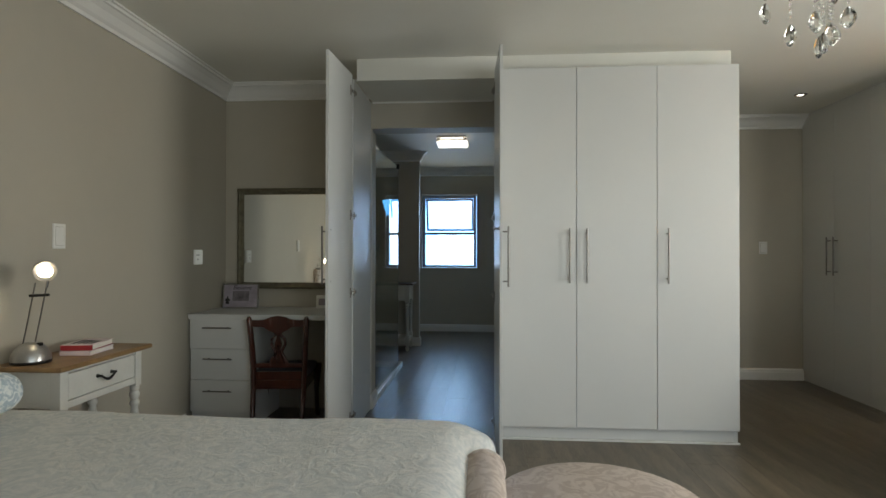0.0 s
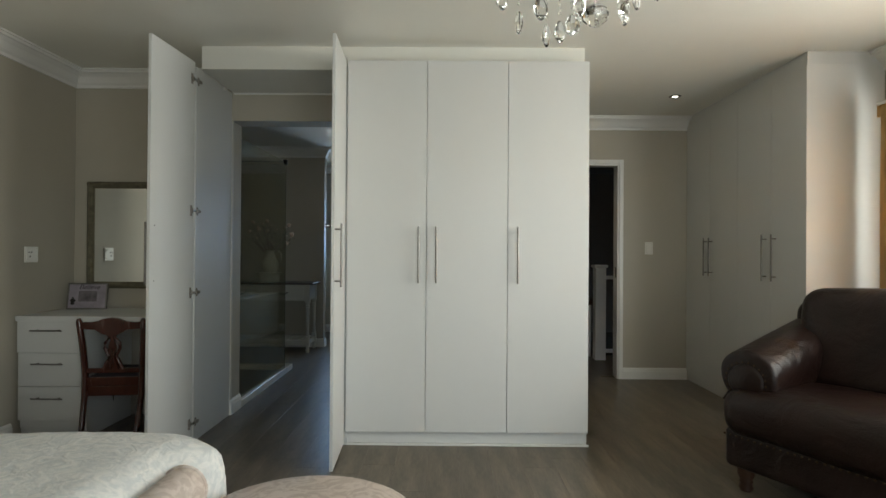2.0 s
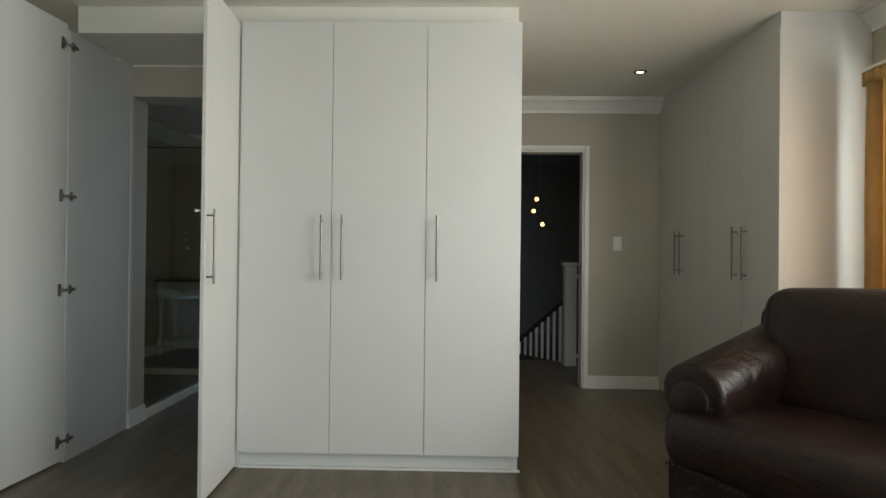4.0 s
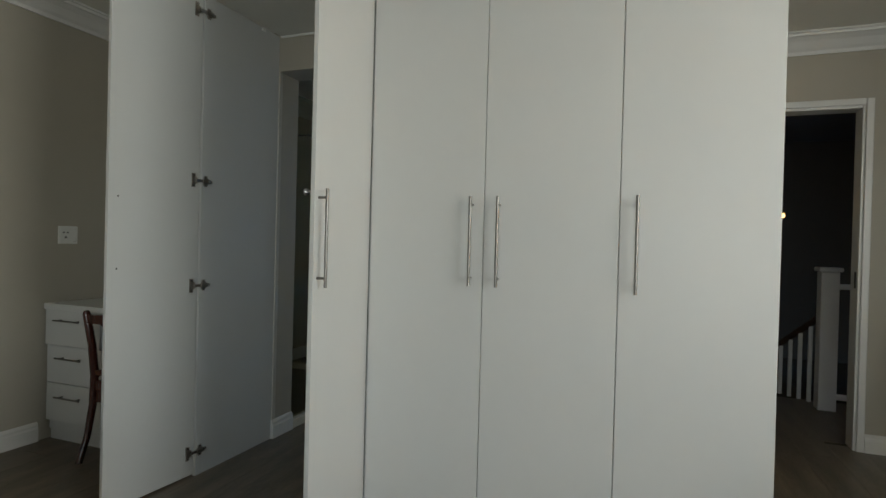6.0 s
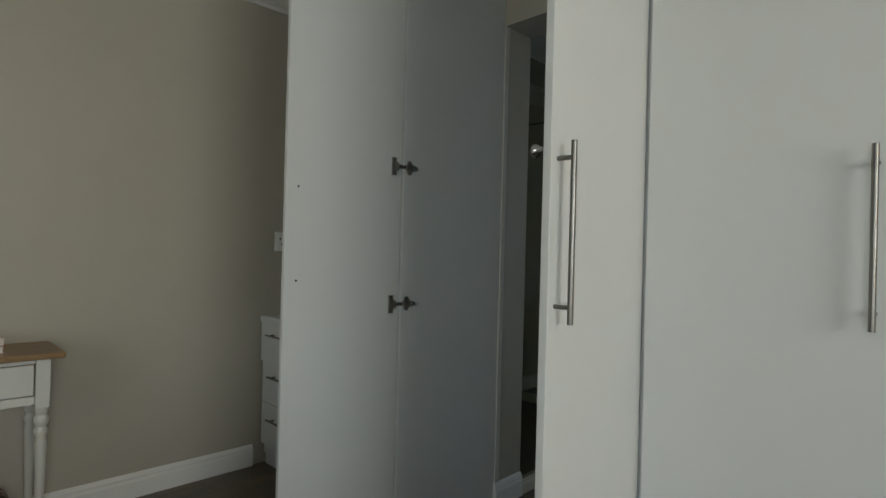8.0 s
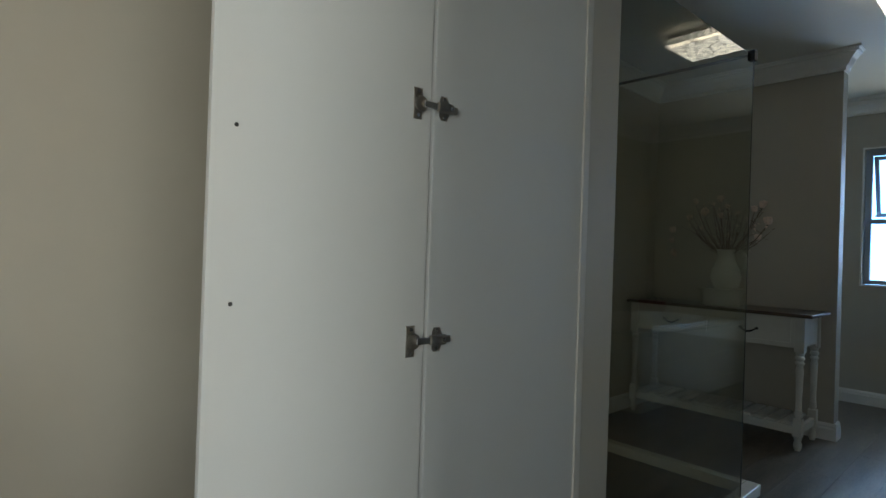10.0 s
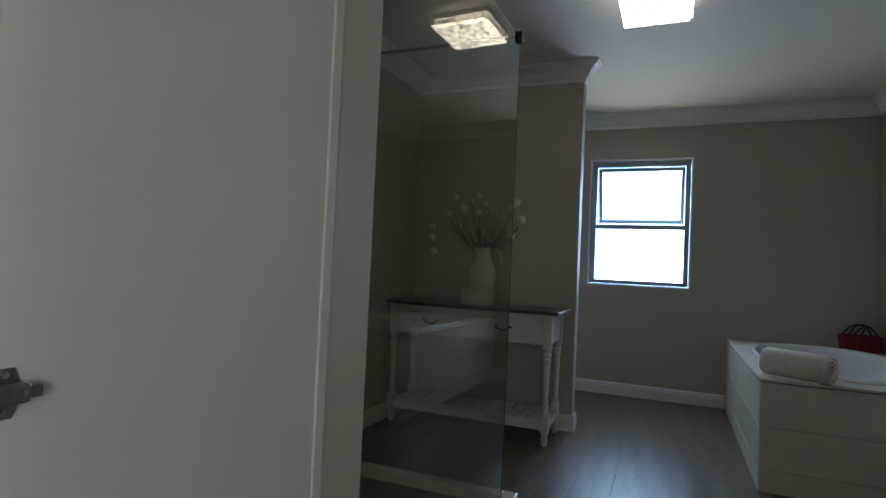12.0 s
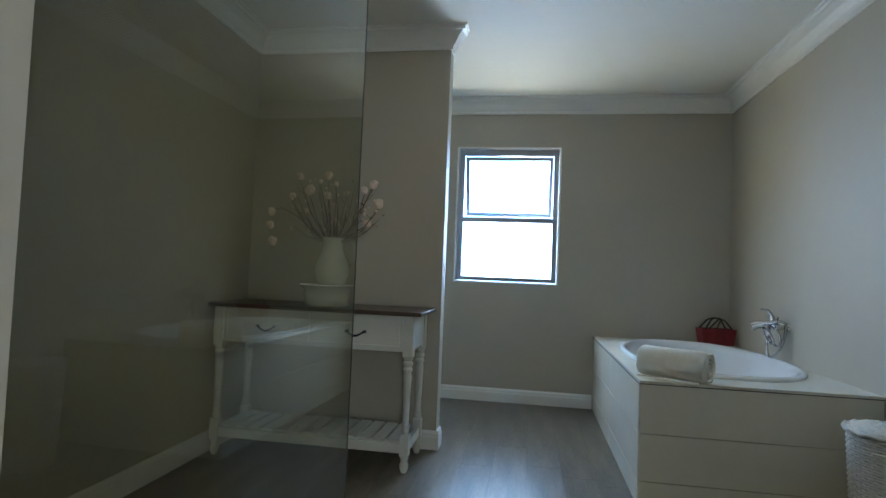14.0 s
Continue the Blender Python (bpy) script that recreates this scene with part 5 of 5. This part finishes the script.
part("liner", lathe(bmesh.new(), [(0, 0.006), (bin_r(0) - 0.012, 0.006), (bin_r(BH) - 0.012, BH), (0, BH)], 24), GROUT, bin_)
for k in range(46):
    z = 0.008 + (BH - 0.016) * k / 45
    pts = [((bin_r(z) + 0.0045 * math.sin(19 * a + math.pi * k)) * math.cos(a), (bin_r(z) + 0.0045 * math.sin(19 * a + math.pi * k)) * math.sin(a), z) for a in [2 * math.pi * j / 76 for j in range(76)]]
    part("weave", tube(bmesh.new(), pts, 0.0052, 5, True), WICKER, bin_)
for j in range(19):
    a = 2 * math.pi * (j + 0.25) / 19
    part("stake", tube(bmesh.new(), [(bin_r(0) * math.cos(a), bin_r(0) * math.sin(a), 0), (bin_r(BH) * math.cos(a), bin_r(BH) * math.sin(a), BH)], 0.004, 6), WICKER, bin_)
lid = part("lid", lathe(bmesh.new(), [(0, BH + 0.004), (BR + 0.012, BH + 0.004), (BR + 0.012, BH + 0.014), (BR * 0.8, BH + 0.03), (0, BH + 0.038)], 30), WICKER, bin_)
for k in range(9):
    r = (BR + 0.014) * (k + 1) / 9
    z = BH + 0.012 + 0.028 * (1 - (k + 1) / 9)
    pts = [(r * math.cos(a), r * math.sin(a), z + 0.004 * math.sin(14 * a + math.pi * k)) for a in [2 * math.pi * j / 56 for j in range(56)]]
    part("weave", tube(bmesh.new(), pts, 0.0075, 6, True), WICKER, lid)

# console table under the flowers
cx0, cx1, cy0, cy1, cz = -1.375, -0.242, 6.965, 7.345, 0.838
con = thing("console_table", "cream-painted console table with a dark wood top and slatted shelf", "console table", Matrix())
part("top", slab(cx0 - 0.025, cx1 + 0.045, cy0 - 0.03, cy1 + 0.03, cz - 0.022, cz, 0.006), DARKTOP, con, "dark stained wood top")
for x in (cx0, cx1 - 0.055):
    for y in (cy0, cy1 - 0.055):
        part("corner_block", slab(x, x + 0.055, y, y + 0.055, 0.60, cz - 0.023, 0.003), CREAM, con)
        lg = [(r, 0.20 + z) for r, z in turned_leg(0.40, 0.024)[1:-1]]
        part("leg", lathe(bmesh.new(), [(0, lg[0][1])] + [(max(r, 0.017), z) for r, z in lg] + [(0, 0.60)], 16, Matrix.Translation((x + 0.0275, y + 0.0275, 0))), CREAM, con)
        part("shelf_block", slab(x + 0.003, x + 0.052, y + 0.003, y + 0.052, 0.085, 0.20, 0.003), CREAM, con)
        part("foot", lathe(bmesh.new(), [(0, 0), (0.014, 0), (0.022, 0.02), (0.024, 0.04), (0.016, 0.06), (0.022, 0.07), (0.02, 0.086), (0, 0.086)], 16, Matrix.Translation((x + 0.0275, y + 0.0275, 0))), CREAM, con)
part("apron", slab(cx0 + 0.056, cx1 - 0.056, cy0 + 0.008, cy0 + 0.026, 0.625, cz - 0.023, 0.002), CREAM, con)
part("apron", slab(cx0 + 0.056, cx1 - 0.056, cy1 - 0.026, cy1 - 0.008, 0.625, cz - 0.023, 0.002), CREAM, con)
for x in (cx0 + 0.008, cx1 - 0.026):
    bm = prism(bmesh.new(), [(cy0 + 0.056, cz - 0.023), (cy1 - 0.056, cz - 0.023), (cy1 - 0.056, 0.605), (cy1 - 0.10, 0.635), (cy0 + 0.10, 0.635), (cy0 + 0.056, 0.605)], x, x + 0.018, "x")
    part("side_apron", bm, CREAM, con)
mid = (cx0 + cx1) / 2
for x0, x1 in ((cx0 + 0.075, mid - 0.012), (mid + 0.012, cx1 - 0.075)):
    d = part("drawer", slab(x0, x1, cy0 + 0.001, cy0 + 0.0075, 0.648, cz - 0.032, 0.003), CREAM, con)
    for a, b, c, e in ((x0, x1, 0.648, 0.656), (x0, x1, cz - 0.040, cz - 0.032), (x0, x0 + 0.008, 0.656, cz - 0.040), (x1 - 0.008, x1, 0.656, cz - 0.040)):
        part("bead", slab(a, b, cy0 - 0.003, cy0 + 0.001, c, e, 0.001), CREAM, d)
    bail_pull(d, Matrix.Translation(((x0 + x1) / 2, cy0 + 0.001, 0.722)), 0.10)
part("shelf_rail", slab(cx0 + 0.052, cx1 - 0.052, cy0 + 0.01, cy0 + 0.035, 0.10, 0.15, 0.003), CREAM, con)
part("shelf_rail", slab(cx0 + 0.052, cx1 - 0.052, cy1 - 0.035, cy1 - 0.01, 0.10, 0.15, 0.003), CREAM, con)
for x in (cx0 + 0.012, cx1 - 0.037):
    part("shelf_rail", slab(x, x + 0.025, cy0 + 0.053, cy1 - 0.053, 0.10, 0.15, 0.003), CREAM, con)
for k in range(13):
    x = cx0 + 0.062 + (cx1 - cx0 - 0.124 - 0.062) * k / 12
    part("slat", slab(x, x + 0.062, cy0 + 0.03, cy1 - 0.03, 0.151, 0.165, 0.002), CREAM, con)

# jug with dried blossom on a small cake stand
jx, jy = -0.80, 7.16
std = solid("cake_stand", lathe(bmesh.new(), [(0, 0), (0.118, 0), (0.122, 0.004), (0.128, 0.05), (0.135, 0.096), (0.155, 0.106), (0.16, 0.114), (0.155, 0.118), (0, 0.113)], 36), CERAMIC, "cream pottery cake stand with a drum base on the console table", "cake stand", m=Matrix.Translation((jx, jy, cz + 0.0005)))
jz = cz + 0.116
jug = thing("jug", "cream glazed pottery jug holding dried blossom", "jug", Matrix.Translation((jx + 0.02, jy, jz)) @ Matrix.Rotation(radians(10), 4, "Z"))
part("body", lathe(bmesh.new(), [(0, 0), (0.072, 0), (0.08, 0.01), (0.098, 0.055), (0.10, 0.09), (0.09, 0.135), (0.066, 0.18), (0.054, 0.215), (0.055, 0.245), (0.066, 0.272), (0.06, 0.272), (0.049, 0.245), (0.048, 0.21), (0.06, 0.175), (0.08, 0.13), (0.08, 0.06), (0, 0.02)], 32), CERAMIC, jug)
part("handle", tube(bmesh.new(), [(0.062, 0, 0.255), (0.10, 0, 0.262), (0.128, 0, 0.22), (0.125, 0, 0.16), (0.094, 0, 0.115)], [0.008, 0.01, 0.011, 0.01, 0.008], 10), CERAMIC, jug)
fl = thing("dried_blossom", "bunch of cream-pink dried blossom on brown twigs", "flowers", Matrix.Translation((jx + 0.02, jy, jz + 0.005)) @ Matrix.Diagonal((0.92, 0.92, 0.87, 1)))
rf = random.Random(21)


def bud(bm, c, r):
    """A closed blossom: a rounded heart wrapped in a few cupped petals."""
    lean = Vector((rf.gauss(0, 0.35), rf.gauss(0, 0.35), 1)).normalized().to_track_quat("Z", "Y").to_matrix().to_4x4()
    m = Matrix.Translation(c) @ lean
    lathe(bm, [(0, -r), (r * 0.6, -r * 0.75), (r * 0.85, -r * 0.1), (r * 0.6, r * 0.7), (0, r)], 9, m)
    for q in range(5):
        turn = Matrix.Rotation(2 * math.pi * q / 5 + rf.uniform(-0.2, 0.2), 4, "Z") @ Matrix.Translation((r * 0.42, 0, rf.uniform(-0.15, 0.2) * r)) @ Matrix.Rotation(rf.uniform(0.1, 0.4), 4, "Y")
        lathe(bm, [(0, -r * 0.8), (r * 0.42, -r * 0.45), (r * 0.58, r * 0.1), (r * 0.4, r * 0.65), (0, r * 0.9)], 7, m @ turn @ Matrix.Diagonal((0.75, 1, 1, 1)))


# each stem: how far it leans out, how high its blossom stands, the blossom's size
STEMS = [(-0.21, 0.70, 0.025), (-0.05, 0.72, 0.030), (-0.14, 0.61, 0.036), (-0.265, 0.57, 0.026), (-0.03, 0.58, 0.026), (0.03, 0.65, 0.020),
         (-0.02, 0.42, 0.024), (0.11, 0.46, 0.022), (0.18, 0.63, 0.026), (0.25, 0.66, 0.030), (0.305, 0.53, 0.034), (0.205, 0.41, 0.026),
         (-0.10, 0.68, 0.016), (0.09, 0.60, 0.015), (-0.18, 0.48, 0.016), (0.14, 0.55, 0.014)]
for lean, h, r in STEMS:
    dy = rf.uniform(-0.10, 0.10)
    p0 = Vector((lean * 0.08, dy * 0.1, 0.03))
    p1 = Vector((lean * 0.14, dy * 0.2, 0.27))
    p3 = Vector((lean, dy, h - r * 0.8))
    p2 = p1.lerp(p3, 0.55) + Vector((lean * 0.12 + rf.uniform(-0.02, 0.02), 0, -0.02 + rf.uniform(-0.02, 0.02)))
    st = part("stem", tube(bmesh.new(), [p0, p1, p2, p3], [0.0045, 0.004, 0.0032, 0.002], 6), TWIG, fl)
    bm = bmesh.new()
    bud(bm, Vector((lean, dy, h)), r)
    part("blossom", bm, PETAL, st)
    for q in range(rf.choice((1, 2, 2))):
        s = p2.lerp(p3, rf.uniform(0.1, 0.8))
        e = s + Vector((rf.uniform(-0.07, 0.07), rf.uniform(-0.04, 0.04), rf.uniform(0.02, 0.07)))
        part("twig", tube(bmesh.new(), [s, s.lerp(e, 0.5) + Vector((0.006, 0, -0.006)), e], [0.0022, 0.0018, 0.0012], 5), TWIG, st)
        bm = bmesh.new()
        bud(bm, e, rf.uniform(0.006, 0.010))
        part("blossom", bm, PETAL, st)
# fine bare twigs and small leaves filling the bunch
LEAFBROWN = mat("dry_brown_leaf", (0.16, 0.115, 0.075), 0.85, var=0.35, scale=40)
for k in range(34):
    lean, dy, h = rf.uniform(-0.27, 0.27), rf.uniform(-0.12, 0.12), rf.uniform(0.36, 0.66)
    p0, p1 = Vector((lean * 0.1, dy * 0.1, 0.06)), Vector((lean * 0.16, dy * 0.2, 0.27))
    p3 = Vector((lean, dy, h))
    p2 = p1.lerp(p3, 0.5) + Vector((lean * 0.1, 0, -0.015))
    st = part("stem", tube(bmesh.new(), [p0, p1, p2, p3], [0.003, 0.0028, 0.0022, 0.0012], 5), TWIG, fl)
    for q in range(5):
        at = p2.lerp(p3, rf.uniform(0.0, 1.0)) + Vector((rf.uniform(-0.03, 0.03), rf.uniform(-0.03, 0.03), rf.uniform(-0.02, 0.03)))
        way = Vector((rf.gauss(0, 1), rf.gauss(0, 1), rf.gauss(0.4, 0.6))).normalized().to_track_quat("Z", "Y").to_matrix().to_4x4()
        w = rf.uniform(0.006, 0.011)
        part("leaf", lathe(bmesh.new(), [(0, -w * 1.6), (w * 0.7, -w * 0.5), (w * 0.6, w * 0.5), (0, w * 1.8)], 6, Matrix.Translation(at) @ way @ Matrix.Diagonal((1, 0.3, 1, 1))), LEAFBROWN if q % 3 else PETAL, st)
# one spray that droops
arc = [Vector(p) for p in ((-0.03, 0, 0.03), (-0.05, 0, 0.27), (-0.20, -0.02, 0.42), (-0.34, -0.03, 0.50), (-0.405, -0.03, 0.47), (-0.41, -0.03, 0.38), (-0.39, -0.03, 0.27), (-0.385, -0.03, 0.14))]
st = part("stem", tube(bmesh.new(), arc, [0.0035, 0.0032, 0.0028, 0.0024, 0.002, 0.0018, 0.0014, 0.001], 6), TWIG, fl)
for c, r in ((arc[4], 0.030), (arc[5], 0.028), (arc[6], 0.032)):
    bm = bmesh.new()
    bud(bm, c, r)
    part("blossom", bm, PETAL, st)

# crystal ceiling light
cl = thing("ceiling_light", "lit square chrome ceiling light with rows of crystal", "ceiling light", Matrix.Translation((0.31, 6.52, 0)))
part("tray", slab(-0.165, 0.165, -0.165, 0.165, H - 0.03, H - 0.001, 0.004), CHROME, cl)
part("diffuser", slab(-0.165, 0.165, -0.165, 0.165, H - 0.085, H - 0.077, 0.002), CRYSTALGLOW, cl, "lit frosted glass plate")
part("upper_plate", slab(-0.15, 0.18, -0.18, 0.15, H - 0.076, H - 0.070, 0.002), CRYSTALGLOW, cl)
CUBE = mesh_of("crystal", slab(-0.0175, 0.0175, -0.0175, 0.0175, -0.02, 0.02, 0.006), CRYSTAL)
for i in range(8):
    for j in range(8):
        edge = i in (0, 7) or j in (0, 7)
        if not edge and (i + j) % 2:
            continue
        ob = new("crystal", CUBE)
        ob.parent = cl
        ob.location = (-0.15 + 0.3 * i / 7, -0.15 + 0.3 * j / 7, H - 0.05) if edge else (-0.15 + 0.3 * i / 7 + 0.008 * math.sin(i * 9 + j), -0.15 + 0.3 * j / 7, H - 0.091)
        ob.scale = (1, 1, 1) if edge else (0.45, 0.45, 0.3)

# shower mixer on the wall inside the screen
sm = thing("shower_mixer", "small chrome shower mixer on the wall", "tap", Matrix.Translation((BXL, 5.35, 1.08)))
part("wall_plate", lathe(bmesh.new(), [(0, 0), (0.055, 0), (0.052, 0.008), (0.02, 0.012), (0.018, 0.04), (0, 0.042)], 22, Matrix.Rotation(radians(90), 4, "Y")), CHROME, sm)
part("lever", tube(bmesh.new(), [(0.035, 0, 0), (0.05, 0, -0.03), (0.06, 0, -0.08)], [0.010, 0.008, 0.006], 8), CHROME, sm)

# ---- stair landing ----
# dark sheet under the white ceiling, its colour standing in for shade
setting("ceiling_landing", slab(2.26, 5.3, HY2, 9.4, H - 0.02, H - 0.001), LANDINGSHADE, "landing ceiling sheet with shade put into its dark colour", "ceiling")
setting("floor_landing", slab(2.25, 5.3, HY2 + 0.0, 6.99, -0.15, -0.001), PLANK, "dark plank floor of the landing", "floor")
bal = thing("balustrade", "white painted newel post with handrail and balusters", "balustrade", Matrix())
np_ = part("newel_post", slab(3.09, 3.21, 6.67, 6.79, 0, 1.05, 0.006), TRIM, bal)
part("newel_cap", slab(3.072, 3.228, 6.652, 6.808, 1.052, 1.085, 0.008), TRIM, np_)
part("handrail", slab(3.212, 5.29, 6.70, 6.76, 0.92, 0.96, 0.008), TRIM, bal)
part("bottom_rail", slab(3.212, 5.29, 6.71, 6.75, 0.08, 0.12, 0.004), TRIM, bal)
for k in range(8):
    x = 3.34 + 0.12 * k
    part("baluster", slab(x, x + 0.03, 6.715, 6.745, 0.12, 0.92, 0.003), TRIM, bal)
part("stair_rail", tube(bmesh.new(), [(3.12, 6.9, 0.66), (2.3, 7.9, -0.35)], 0.028, 8), DARKWOOD, bal)
for k in range(15):
    t = (k + 0.5) / 15
    x, y, z = 3.12 - 0.82 * t, 6.9 + 1.0 * t, 0.66 - 1.01 * t
    part("baluster", slab(x - 0.014, x + 0.014, y - 0.014, y + 0.014, z - 0.72, z, 0.003), TRIM, bal)
for k, (x, y, z) in enumerate(((2.90, 7.45, 1.82), (2.865, 7.45, 1.68), (2.97, 7.45, 1.52))):
    pd = thing("pendant_light", "small glowing amber globe hung on a thin cord", "pendant light", Matrix.Translation((x, y, z)), "stairwell pendants")
    part("globe", lathe(bmesh.new(), [(0, -0.023), (0.015, -0.018), (0.023, -0.004), (0.023, 0.006), (0.015, 0.022), (0, 0.024)], 16), BULBGLOW, pd)
    part("cap", lathe(bmesh.new(), [(0.014, 0.024), (0.014, 0.05), (0, 0.052)], 12), STUD, pd)
    part("cord", tube(bmesh.new(), [(0, 0, 0.05), (0, 0, H - 0.025 - z)], 0.0025, 6), IRON, pd)
    bulb("pendant_glow", (x, y, z - 0.07), 0.06, (1.0, 0.6, 0.25), 0.03)

# ---- floor boards ----
floor = setting("floor", slab(-1.6, 5.4, -1.6, BY + 0.2, -0.15, -0.004), SUBFLOOR, "grey-brown oak-look vinyl plank floor", "floor")
PW, PLEN = 0.183, 1.22
plank = mesh_of("plank", slab(0.0003, PW - 0.0003, 0.0003, PLEN - 0.0003, -0.006, 0.0, 0.0006), PLANK)
rng = random.Random(4)
ix0, ix1 = -9, 24
for i in range(ix0, ix1):
    x = i * PW
    off = rng.random() * PLEN
    y = -1.6 + off - PLEN
    while y < BY:
        bedroom = XL - PW < x < XR and y < HY and y > YS - 0.95
        bathroom = BXL - PW < x < BXR and y < BY
        if bedroom or bathroom:
            ob = new("plank", plank)
            ob.parent = floor
            ob.location = (x, y, 0)
        y += PLEN
